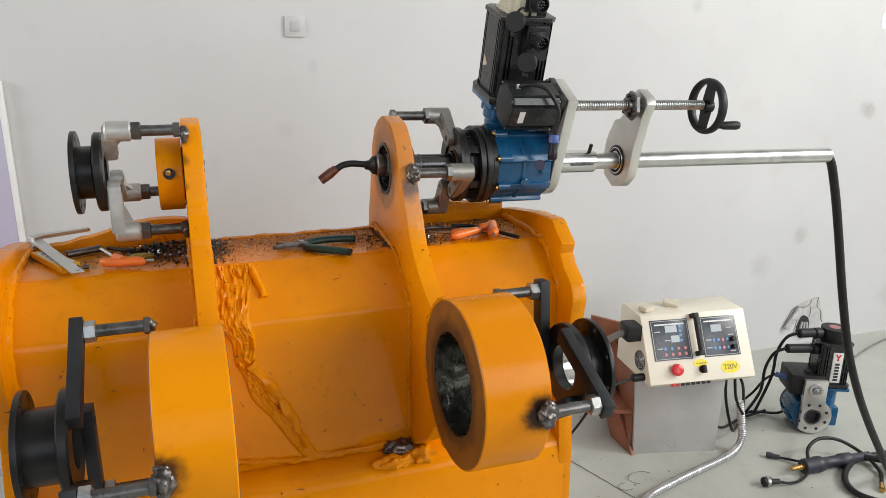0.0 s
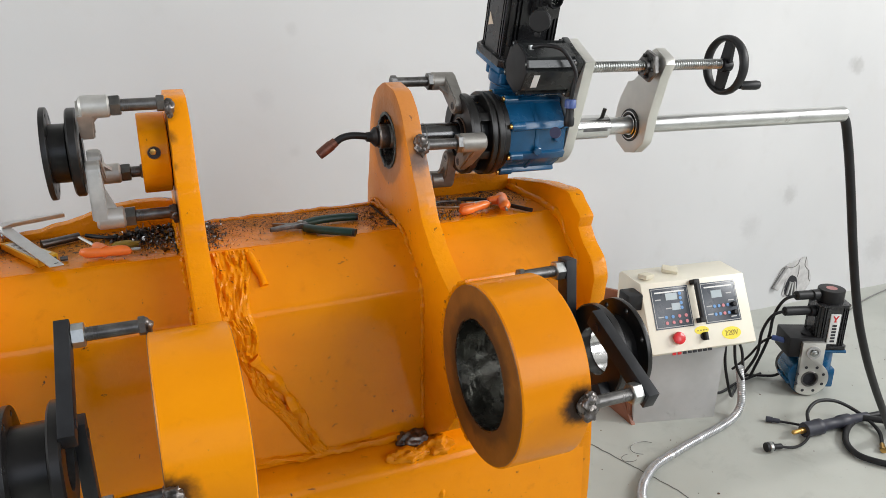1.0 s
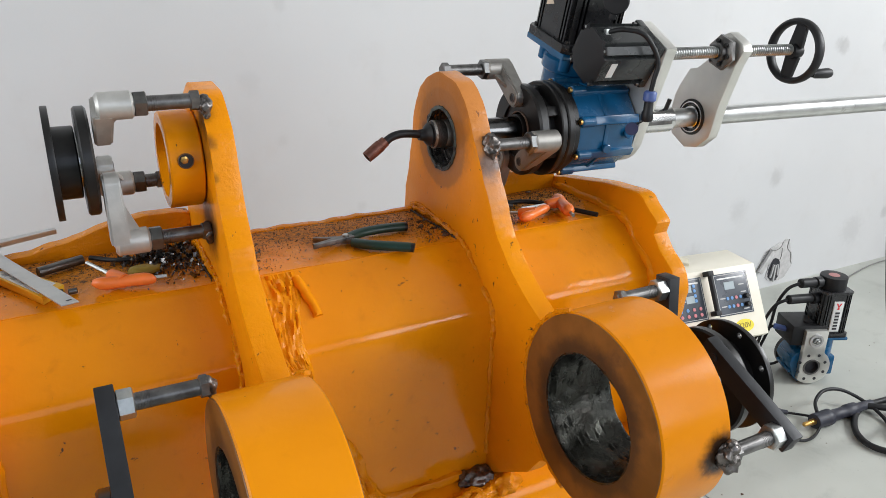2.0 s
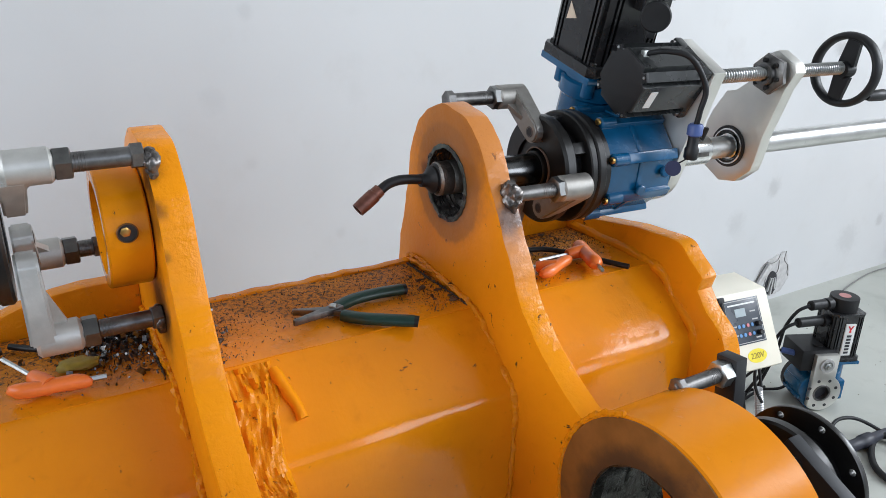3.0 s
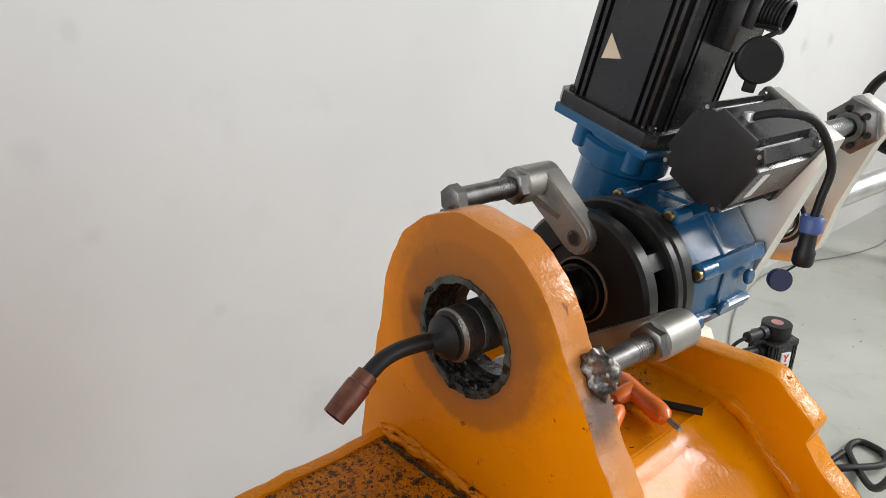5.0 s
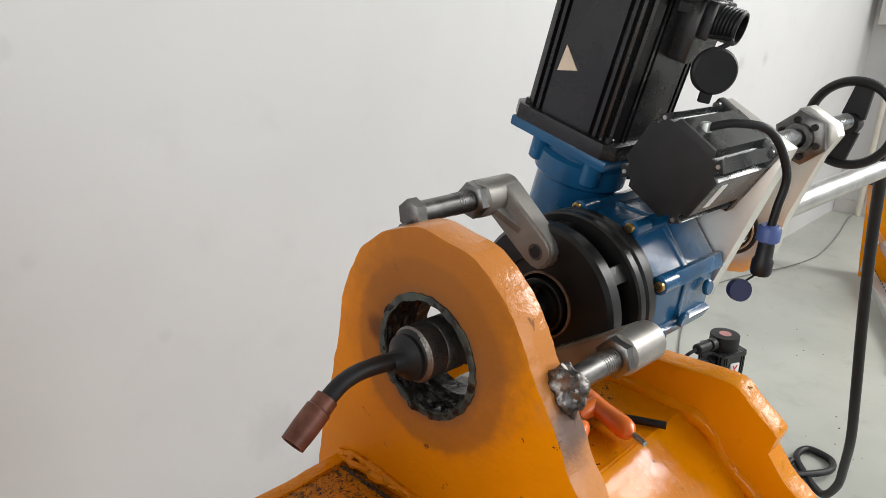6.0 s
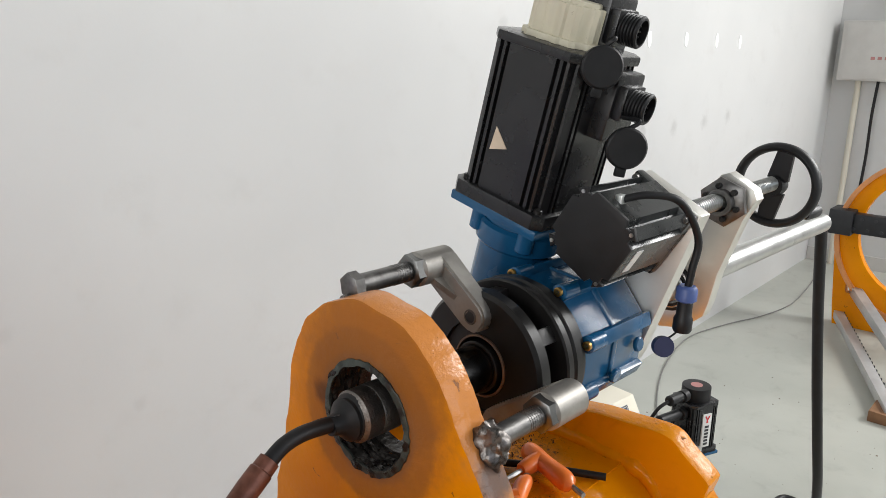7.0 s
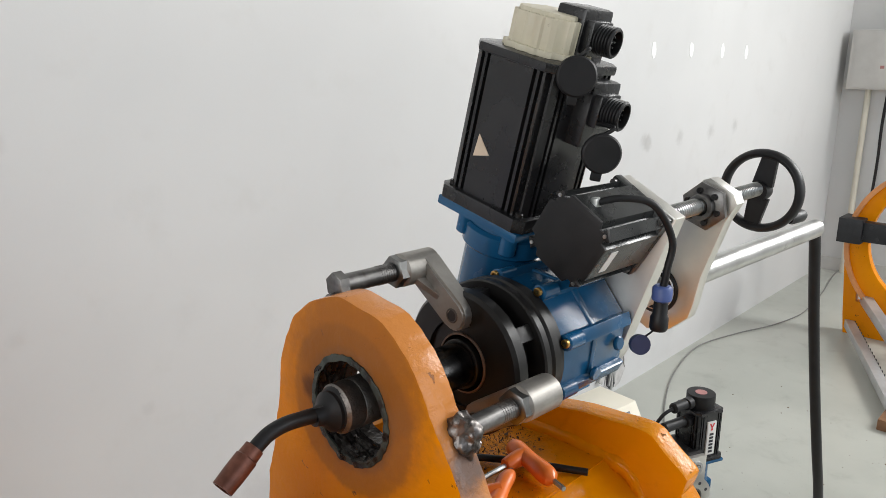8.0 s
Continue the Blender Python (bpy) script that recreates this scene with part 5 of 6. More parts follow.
def swarf(name, zones, count, size, material, label, seed):
    """Heaps of chips: many small bent flakes."""
    rnd = random.Random(seed)
    verts, faces = [], []
    for _ in range(count):
        cx, cy, sx, sy, hz = rnd.choice(zones)
        x, y = rnd.gauss(cx, sx), rnd.gauss(cy, sy)
        if not (-0.30 < x < 0.765 and 1.485 < y < 1.672) or 0.0 < x < 0.046 or 0.42 < x < 0.46:
            continue
        s = size * (rnd.uniform(0.4, 1.5) if rnd.random() > 0.02 else rnd.uniform(1.8, 3.6))
        z = DECK + rnd.uniform(-0.001, 0.001) + hz * rnd.random() * math.exp(-((x - cx) / (sx * 1.2)) ** 2 - ((y - cy) / (sy * 1.2)) ** 2)
        m = Matrix.Translation((x, y, z + s * 0.25)) @ Euler((rnd.uniform(0, 6), rnd.uniform(0, 6), rnd.uniform(0, 6))).to_matrix().to_4x4()
        b = len(verts)
        w = s * rnd.uniform(0.25, 0.6)
        for v in ((-s, -w, 0), (0, -w, s * 0.4), (s, -w, 0), (s, w, 0.0), (0, w, s * 0.4), (-s, w, 0)):
            verts.append(tuple(m @ Vector(v)))
        faces += [(b, b + 1, b + 4, b + 5), (b + 1, b + 2, b + 3, b + 4)]
    me = bpy.data.meshes.new(name)
    me.from_pydata(verts, [], faces)
    me.materials.append(material)
    return tagged(new(name, me), label, "swarf", kind="stuff")


M_CHIP = surface("bright_swarf", (0.17, 0.165, 0.16), 0.3, 0.95, 0.4, 200, 300, 0.1)
swarf("steel_nuggets", [(-0.045, 1.60, 0.03, 0.03, 0.014), (-0.02, 1.62, 0.02, 0.03, 0.014), (-0.06, 1.62, 0.03, 0.02, 0.006)], 420, 0.0046, M_CHIP, "bright steel nuggets heaped on the deck by the lug", 5)
swarf("metal_chips", [(-0.04, 1.58, 0.035, 0.04, 0.004), (0.062, 1.60, 0.012, 0.05, 0.006), (0.50, 1.53, 0.025, 0.04, 0.004), (0.53, 1.60, 0.05, 0.02, 0.004)], 1900, 0.0021, M_CHIP, "bright curled metal chips heaped on the deck", 3)
M_CRUMB = surface("dark_crumbs", (0.10, 0.050, 0.024), 0.7, 0.1, 0.3, 60)
swarf("dirt_crumbs", [(0.12, 1.60, 0.06, 0.05, 0.003), (0.25, 1.62, 0.10, 0.035, 0.003), (0.36, 1.60, 0.05, 0.05, 0.003), (0.39, 1.55, 0.02, 0.05, 0.004), (0.06, 1.56, 0.02, 0.05, 0.004), (0.62, 1.60, 0.09, 0.04, 0.003), (0.70, 1.62, 0.04, 0.03, 0.004), (0.55, 1.53, 0.04, 0.03, 0.002), (-0.18, 1.60, 0.08, 0.05, 0.002), (-0.29, 1.66, 0.01, 0.03, 0.003)], 6500, 0.0010, M_CRUMB, "dark brown dirt and weld spatter on the deck", 9)


def clods():
    """Baked-on lumps of dirt in the corners of the deck."""
    rnd = random.Random(21)
    for k in range(46):
        zone = rnd.choice(((0.39, 1.62, 0.03, 0.05), (0.40, 1.54, 0.018, 0.05), (0.065, 1.56, 0.018, 0.06), (0.70, 1.64, 0.06, 0.03), (0.25, 1.66, 0.12, 0.02), (0.52, 1.64, 0.05, 0.03), (-0.28, 1.62, 0.02, 0.05)))
        x, y = rnd.gauss(zone[0], zone[2]), rnd.gauss(zone[1], zone[3])
        if not (-0.30 < x < 0.76 and 1.49 < y < 1.670) or -0.01 < x < 0.05 or 0.418 < x < 0.468:
            continue
        r = rnd.uniform(0.0015, 0.0055)
        bm = bmesh.new()
        bmesh.ops.create_icosphere(bm, subdivisions=2, radius=1)
        bmesh.ops.scale(bm, vec=(r * rnd.uniform(0.7, 1.8), r * rnd.uniform(0.6, 1.2), r * 0.45), verts=bm.verts)
        lump(bm, r * 0.5, 160, k)
        bmesh.ops.translate(bm, vec=(x, y, DECK), verts=bm.verts)
        tagged(part("dirt_clod", bm, M_CRUMB), "dark baked clod of dirt and slag on the deck", "dirt clod", "dirt clods")


clods()

# ---- control box on its stand ----
def words(text, size, m, depth=0.0006):
    """Raised letters in the built-in font, centred, in the pose m (x along the line, z out of the face)."""
    cu = bpy.data.curves.new("letters", "FONT")
    cu.body, cu.size, cu.extrude, cu.align_x, cu.align_y = text, size, depth, "CENTER", "CENTER"
    tmp = bpy.data.objects.new("letters", cu)
    me = bpy.data.meshes.new_from_object(tmp)
    bm = bmesh.new()
    bm.from_mesh(me)
    bpy.data.objects.remove(tmp)
    bpy.data.curves.remove(cu)
    bpy.data.meshes.remove(me)
    return moved(bm, m)


def oval(a, b, h, n=32):
    return slab([(a * math.cos(2 * math.pi * i / n), b * math.sin(2 * math.pi * i / n)) for i in range(n)], 0, h, (), "z")


BOX_AT, BOX_YAW, BOX_W = Vector((1.484, 1.962, 0.0)), -7.0, 0.412


def control_box():
    O = Matrix.Translation(BOX_AT) @ pose(0, 0, 0, 0, 0, BOX_YAW)
    t = thing("control_box", (BOX_AT.x, BOX_AT.y, 0.33), "cream metal control box with two dark key panels", "control box")
    side = [(0.0, 0.345), (0.012, 0.333), (0.27, 0.333), (0.27, 0.545), (0.255, 0.557), (0.122, 0.557)]
    part("case", moved(slab(side, 0.0, BOX_W, (), "x", 0.004), O), M_CREAM, t)
    run = Vector((0, 0.122, 0.212))
    tilt = math.degrees(math.atan2(run.z, run.y))
    F = O @ pose(0, 0, 0.345, tilt, 0, 0)        # the sloping front: x across, y up the slope, z out
    h = run.length
    for x0, x1 in ((0.030, 0.178), (0.225, 0.368)):
        y0, y1 = h * 0.33, h * 0.92
        p = part("key_panel", moved(box(x0, x1, y0, y1, 0, 0.002, 0.001), F), M_PANEL, t, "dark grey key panel film")
        part("border", moved(slab([(x0 + 0.004, y0 + 0.004), (x1 - 0.004, y0 + 0.004), (x1 - 0.004, y1 - 0.004), (x0 + 0.004, y1 - 0.004)], 0.002, 0.0026,
                                  [[(x0 + 0.006, y0 + 0.006), (x1 - 0.006, y0 + 0.006), (x1 - 0.006, y1 - 0.006), (x0 + 0.006, y1 - 0.006)]], "z"), F), M_GREYSHEET, p)
        part("title_bar", moved(box(x0 + 0.016, x1 - 0.016, y1 - 0.020, y1 - 0.015, 0.002, 0.0026), F), M_PAPER, p)
        left = x0 < 0.1
        for dx, dy, w, hh in (((0.056, 0.098, 0.045, 0.024), (0.074, 0.062, 0.034, 0.024)) if left else ((0.040, 0.088, 0.042, 0.026),)):
            part("display", moved(box(x0 + dx, x0 + dx + w, y0 + dy, y0 + dy + hh, 0.002, 0.003), F), M_LCD, p, "pale grey display")
        keys = []
        if left:
            keys = [(0.112, 0.118, 1), (0.112, 0.102, 1), (0.112, 0.085, 1), (0.112, 0.068, 1)] + [(0.045 + 0.026 * k, 0.040, 1 if k < 2 else 0) for k in range(4)] + [(0.045 + 0.026 * k, 0.020, 0) for k in range(4)]
        else:
            keys = [(0.044 + 0.018 * k, 0.058, 1 if k != 2 else 0) for k in range(4)] + [(0.044 + 0.018 * k, 0.030, 1 if k != 2 else 0) for k in range(4)]
        for kx, ky, blue in keys:
            part("key", moved(rod((x0 + kx, y0 + ky, 0.002), (x0 + kx, y0 + ky, 0.0045), 0.0062, 14, 0.001), F), M_KEYBLUE if blue else M_KEYPINK, p)
        for bx, by in ((0.014, 0.100), (0.050, 0.068), (0.016, 0.040)) if left else ((0.100, 0.098), (0.014, 0.058), (0.014, 0.030), (0.104, 0.072), (0.104, 0.014)):
            part("caption_bar", moved(box(x0 + bx, x0 + bx + 0.022, y0 + by, y0 + by + 0.004, 0.002, 0.0025), F), M_GREYSHEET, p)
        if not left:
            for ky in (0.058, 0.030):
                part("knob", moved(joined(rod((x0 + 0.118, y0 + ky, 0.002), (x0 + 0.118, y0 + ky, 0.018), 0.0085, 20, 0.0015)), F), M_DULLBLACK, p)
    hd = part("handle", moved(joined(rod((0.200, h * 0.40, 0.024), (0.200, h * 0.94, 0.024), 0.0085, 16, 0.002),
                                     box(0.189, 0.211, h * 0.36, h * 0.43, 0, 0.032, 0.003), box(0.189, 0.211, h * 0.91, h * 0.98, 0, 0.032, 0.003)), F), M_DULLBLACK, t, "black carrying handle")
    e = part("stop_button", moved(lathe([(0, 0), (0.013, 0), (0.013, 0.008), (0.021, 0.010), (0.022, 0.015), (0.020, 0.022), (0.012, 0.025), (0, 0.0255)], 32), F @ Matrix.Translation((0.103, h * 0.185, 0))), M_RED, t, "red mushroom stop button")
    part("selector", moved(joined(rod((0, 0, 0), (0, 0, 0.006), 0.014, 24, 0.001), box(-0.005, 0.005, -0.014, 0.014, 0.004, 0.022, 0.002)), F @ Matrix.Translation((0.208, h * 0.165, 0))), M_DULLBLACK, t)
    part("sticker", moved(oval(0.028, 0.014, 0.0012), F @ Matrix.Translation((0.203, h * 0.255, 0))), M_YELLOW, t, "yellow oval sticker")
    for k in range(4):
        part("print_bar", moved(box(0.185 + 0.011 * k, 0.192 + 0.011 * k, h * 0.245, h * 0.262, 0.0012, 0.0016), F), M_OLIVE, t)
    st = part("voltage_sticker", moved(oval(0.038, 0.022, 0.0012), F @ Matrix.Translation((0.318, h * 0.165, 0))), M_YELLOW, t, "yellow oval voltage sticker")
    part("voltage_text", words("220V", 0.026, F @ Matrix.Translation((0.318, h * 0.165, 0.0015))), M_OLIVE, st)
    for k in range(8):
        x = 0.078 + k * 0.020
        part("logo_bar", moved(box(x, x + 0.013, -0.0012, 0.003, 0.334, 0.3415), O), M_RED if k < 2 else M_INKSHADE, t)
    # fan grille, socket and plug on the side
    gr = part("fan_grille", moved(joined(*[ring((-0.0035, 0.092, 0.400), (1, 0, 0), r - 0.0028, r, 0.003, 32, 0.0005) for r in (0.012, 0.020, 0.028, 0.036)],
                                         box(-0.003, 0.0, 0.0905, 0.0935, 0.364, 0.436), box(-0.003, 0.0, 0.056, 0.128, 0.3985, 0.4015)), O), M_ZINC, t, "round wire fan grille")
    # black disc behind the wires gives the fan opening its shade
    part("fan_hole_shade", moved(rod((-0.0012, 0.092, 0.400), (0.0, 0.092, 0.400), 0.037, 32), O), M_INKSHADE, gr)
    pg = part("power_plug", moved(box(-0.055, 0.002, 0.095, 0.165, 0.470, 0.530, 0.008), O), M_RUBBER, t, "large black side plug")
    part("plug_cable", moved(hose([(-0.05, 0.13, 0.495), (-0.10, 0.14, 0.47), (-0.17, 0.16, 0.40), (-0.23, 0.20, 0.22), (-0.28, 0.22, 0.03), (-0.38, 0.16, 0.012)], 0.012, 12), O), M_GREYCABLE, pg)
    part("low_plug", moved(joined(rod((-0.045, 0.055, 0.352), (0.004, 0.055, 0.352), 0.014, 20, 0.003)), O), M_RUBBER, t)
    part("thin_cable", moved(hose([(-0.04, 0.055, 0.350), (-0.12, 0.03, 0.345), (-0.19, 0.02, 0.30), (-0.26, 0.06, 0.15), (-0.36, 0.10, 0.01)], 0.0045, 8), O), M_RUBBER, t)
    for k, pts in enumerate(([(BOX_W - 0.05, 0.10, 0.335), (BOX_W - 0.03, 0.11, 0.20), (BOX_W + 0.02, 0.12, 0.06), (BOX_W + 0.10, 0.20, 0.012), (BOX_W + 0.22, 0.30, 0.012), (BOX_W + 0.34, 0.26, 0.02), (BOX_W + 0.36, 0.22, 0.10)],
                             [(BOX_W - 0.03, 0.08, 0.335), (BOX_W - 0.01, 0.08, 0.22), (BOX_W + 0.015, 0.06, 0.155)],
                             [(BOX_W - 0.02, 0.12, 0.335), (BOX_W + 0.04, 0.12, 0.25), (BOX_W + 0.025, 0.07, 0.155)],
                             [(BOX_W - 0.09, 0.14, 0.335), (BOX_W - 0.08, 0.16, 0.14), (BOX_W + 0.03, 0.21, 0.014), (BOX_W + 0.16, 0.26, 0.012), (BOX_W + 0.30, 0.30, 0.012)])):
        part("cable", moved(hose(pts, 0.0055, 10), O), M_RUBBER, t)
    # bits lying on top
    for k, (x, y) in enumerate(((0.045, 0.165), (0.16, 0.20))):
        bm = moved(box(-0.028, 0.028, -0.018, 0.018, 0, 0.018, 0.006), O @ pose(x, y, 0.5575, 12 * k, 8, 30 - 60 * k))
        tagged(part("offcut", bm, M_CREAMCAP), "cream plastic offcut lying on the control box", "offcut", "offcuts")
    return O


M_GREYCABLE = surface("grey_cable", (0.16, 0.155, 0.14), 0.5, 0, 0.15, 30)


def stand():
    o, yaw = Vector((1.523, 2.079, 0)), -14.0
    O = Matrix.Translation(o) @ pose(0, 0, 0, 0, 0, yaw)
    t = thing("stand", tuple(o), "knocked-up stand of a grey sheet and brown film-faced boards", "stand")
    part("front_sheet", moved(slab([(0.0, 0.0), (0.317, 0.0), (0.328, 0.332), (-0.018, 0.332)], -0.002, 0.012, (), "y", 0.001), O), M_GREYSHEET, t, "grey-painted front board")
    part("side_board", moved(slab([(0.013, 0.0), (0.33, 0.0), (0.30, 0.33), (0.22, 0.33), (0.013, 0.332)], -0.016, 0.0, (), "x", 0.001), O), M_BROWNBOARD, t, "brown film-faced board")
    part("back_board", moved(slab([(-0.11, 0.13), (0.30, 0.0), (0.30, 0.33), (-0.10, 0.44)], 0.30, 0.316, (), "y", 0.001), O), M_BROWNBOARD, t)
    part("shelf", moved(box(-0.11, 0.30, 0.014, 0.30, 0.155, 0.170, 0.001), O @ pose(0, 0, 0, 0, 6, 0)), M_BROWNBOARD, t)
    part("wing_board", moved(slab([(0.013, 0.0), (0.16, 0.0), (0.30, 0.20), (0.20, 0.22)], -0.11, -0.094, (), "x", 0.001), O @ pose(0.1, 0, 0, 0, 0, 14)), M_BROWNBOARD, t)
    part("far_side", moved(box(0.303, 0.317, 0.013, 0.30, 0.0, 0.332, 0.001), O), M_BROWNBOARD, t)


control_box()
stand()


def conduit():
    pts = [(1.912, 1.990, 0.20), (1.922, 1.975, 0.11), (1.920, 1.965, 0.05), (1.875, 1.945, 0.020), (1.785, 1.918, 0.015), (1.66, 1.885, 0.018), (1.53, 1.850, 0.018), (1.40, 1.805, 0.018), (1.28, 1.70, 0.018), (1.20, 1.50, 0.018), (1.15, 1.25, 0.018)]
    ob = part("metal_conduit", hose(pts, 0.0140, 14, 10, 0.07, 0.009), M_CONDUIT)
    tagged(ob, "silver corrugated metal conduit lying across the floor", "conduit")


M_CONDUIT = surface("galvanised_conduit", (0.55, 0.56, 0.57), 0.34, 0.8, 0.12, 20, 200, 0.1)
conduit()


# ---- spare gear motor on the floor ----
def spare_motor():
    P = Vector((2.277, 1.987, 0.0))
    O = Matrix.Translation(P) @ pose(0, 0, 0, 0, 0, -24)
    t = thing("gear_motor", tuple(P), "spare gear motor of black and blue metal on the floor", "gear motor")
    zc = 0.078
    order = [(-0.047, zc + 0.155), (0.040, zc + 0.155), (0.040, zc + 0.062)] + [(0.072 * math.cos(a), zc + 0.072 * math.sin(a)) for a in np.linspace(radians(52), radians(-130), 30)] + [(-0.047, zc - 0.05)]
    pl = part("flange_plate", moved(slab(order, -0.012, 0.006, [circle2(0, zc, 0.034, 40)], "y", 0.0015), O), M_ALU, t, "bare aluminium flange plate")
    part("bore_ring", moved(ring((0, -0.013, zc), (0, 1, 0), 0.027, 0.0335, 0.03, 40, 0.001), O), M_DARKSTEEL, pl)
    # black disc closes the bore and stands for its dark depth
    part("bore", moved(rod((0, 0.0045, zc), (0, 0.007, zc), 0.0335, 32), O), M_INKSHADE, pl)
    for k in range(8):
        a = k * math.pi / 4 + 0.39
        # black discs on the plate's face, painted shade of bolt holes
        part("bolt_hole_shade", moved(rod((0.054 * math.cos(a), -0.0128, zc + 0.054 * math.sin(a)), (0.054 * math.cos(a), -0.011, zc + 0.054 * math.sin(a)), 0.0062, 14), O), M_INKSHADE, pl)
    part("boss", moved(joined(ring((-0.004, -0.018, zc + 0.115), (0, 1, 0), 0.018, 0.027, 0.008, 32, 0.001)), O), M_GREYSHEET, pl)
    part("shaft_nut", moved(joined(hexnut((-0.004, -0.024, zc + 0.115), (0, 1, 0), 0.024, 0.012, 0), rod((-0.004, -0.03, zc + 0.115), (-0.004, -0.02, zc + 0.115), 0.007, 18, 0.001)), O), M_ZINC, pl)
    pr = []
    for i in range(40):
        a = 2 * math.pi * i / 40
        r = min(0.078, 0.071 / max(abs(math.cos(a)), abs(math.sin(a))))
        pr.append((r * math.cos(a + 0.4), zc + r * math.sin(a + 0.4)))
    g = part("gearbox", moved(slab(pr, 0.008, 0.115, (), "y", 0.004), O), M_BLUE, t, "blue cast gearbox")
    part("end_flange", moved(ring((0, 0.116, zc), (0, 1, 0), 0.03, 0.0755, 0.02, 48, 0.002), O), M_BLACK, g)
    for k in range(8):
        a = k * math.pi / 4 + 0.4
        part("rib", moved(box(-0.006, 0.006, 0.012, 0.112, -0.006, 0.006, 0.0025), O @ Matrix.Translation((0.074 * math.cos(a), 0, zc + 0.074 * math.sin(a)))), M_BLUE, g)
    part("input_housing", moved(joined(rod((0.062, 0.066, 0.05), (0.062, 0.066, 0.192), 0.046, 32, 0.003), box(-0.004, 0.128, 0.0, 0.132, 0.186, 0.197, 0.003), box(0.07, 0.115, 0.03, 0.10, 0.02, 0.10, 0.006)), O), M_BLUE, g)
    M = O @ Matrix.Translation((0.062, 0.066, 0.197))
    mo = part("motor", moved(motor_body(0.124, 0.186), M), M_BLACKPAINT, t, "black square servo motor")
    cap = [(0.048 * math.cos(a) * (1.02 if i % 2 else 1.0), 0.048 * math.sin(a) * (1.02 if i % 2 else 1)) for i, a in enumerate(np.linspace(0, 2 * math.pi, 72, endpoint=False))]
    cp = part("end_cap", moved(slab(cap, 0.184, 0.234, (), "z", 0.003), M), M_DULLBLACK, mo)
    part("cap_mark", moved(rod((0, 0, 0.2335), (0, 0, 0.2348), 0.020, 28), M), M_PINK, cp)
    lb = part("label", moved(box(-0.015, 0.022, -0.0632, -0.0575, 0.026, 0.150, 0.0003), M), M_PAPER, mo, "white label with red mark and dark printed bars")
    part("mark", moved(slab([(-0.008, 0.144), (0.001, 0.128), (-0.002, 0.118), (0.008, 0.118), (0.006, 0.128), (0.015, 0.144), (0.009, 0.144), (0.003, 0.134), (-0.002, 0.144)], -0.0639, -0.0631, (), "y"), M), M_RED, lb)
    for k in range(6):
        z0 = 0.034 + k * 0.013
        part("print_bar", moved(box(-0.005, 0.012, -0.0639, -0.0631, z0, z0 + 0.0085), M), M_INKSHADE, lb)
    # small feed motor behind the plate
    part("feed_motor", moved(box(-0.092, 0.036, 0.006, 0.135, zc + 0.085, zc + 0.168, 0.006), O), M_DULLBLACK, t)
    part("feed_cap", moved(lathe([(0, 0), (0.017, 0), (0.017, 0.008), (0, 0.008)], 24), O @ Matrix.Translation((-0.02, 0.04, zc + 0.167))), M_DULLBLACK, t)
    # two plugs and their leads
    for z0, x1 in ((0.212, -0.150), (0.146, -0.185)):
        c = part("plug", moved(joined(rod((-0.05, -0.01, z0), (x1, -0.035, z0 + 0.004), 0.018, 20, 0.004), rod((-0.058, -0.013, z0), (-0.085, -0.022, z0 + 0.001), 0.0215, 20, 0.002)), M), M_DULLBLACK, mo)
        part("lead", moved(hose([(x1, -0.035, z0 + 0.004), (x1 - 0.04, -0.03, z0 - 0.02), (x1 - 0.055, 0.0, z0 - 0.10), (x1 - 0.05, 0.03, z0 - 0.22), (x1 - 0.09, 0.05, -0.185)], 0.006, 10), M), M_RUBBER, c)
    pc = part("feed_plug", moved(joined(rod((-0.085, 0.06, zc + 0.13), (-0.13, 0.08, zc + 0.135), 0.011, 16, 0.002)), O), M_BLUECAP, t)
    part("lead", moved(hose([(-0.13, 0.08, zc + 0.135), (-0.16, 0.10, zc + 0.10), (-0.19, 0.13, 0.10), (-0.24, 0.15, 0.03)], 0.005, 8), O), M_RUBBER, pc)


M_PINK = surface("faded_pink_mark", (0.40, 0.18, 0.17), 0.5, 0, 0.1)
spare_motor()


# ---- torch lead: from the bar's end down to the floor, and its connector ----
def torch_lead():
    t = thing("torch_cable", (1.64, 1.53, 0.0), "thick black torch cable hanging from the bar's end to the floor", "cable")
    pts = [(1.60, 1.524, 1.216), (1.632, 1.522, 1.216), (1.656, 1.522, 1.198), (1.680, 1.523, 1.142), (1.702, 1.523, 1.078), (1.729, 1.520, 0.98), (1.768, 1.510, 0.813), (1.818, 1.50, 0.637), (1.885, 1.50, 0.495), (1.975, 1.515, 0.363), (2.09, 1.54, 0.22), (2.24, 1.60, 0.075), (2.38, 1.68, 0.018), (2.48, 1.75, 0.014), (2.56, 1.74, 0.014), (2.55, 1.66, 0.014), (2.46, 1.64, 0.026), (2.36, 1.70, 0.030), (2.30, 1.757, 0.024)]
    part("cable", hose(pts, 0.0118, 14), M_RUBBER, t)
    part("loop", hose([(2.45, 1.756, 0.014), (2.30, 1.765, 0.014), (2.20, 1.73, 0.014), (2.12, 1.66, 0.014), (2.11, 1.58, 0.014), (2.20, 1.49, 0.014), (2.36, 1.44, 0.014)], 0.011, 12), M_RUBBER, t)


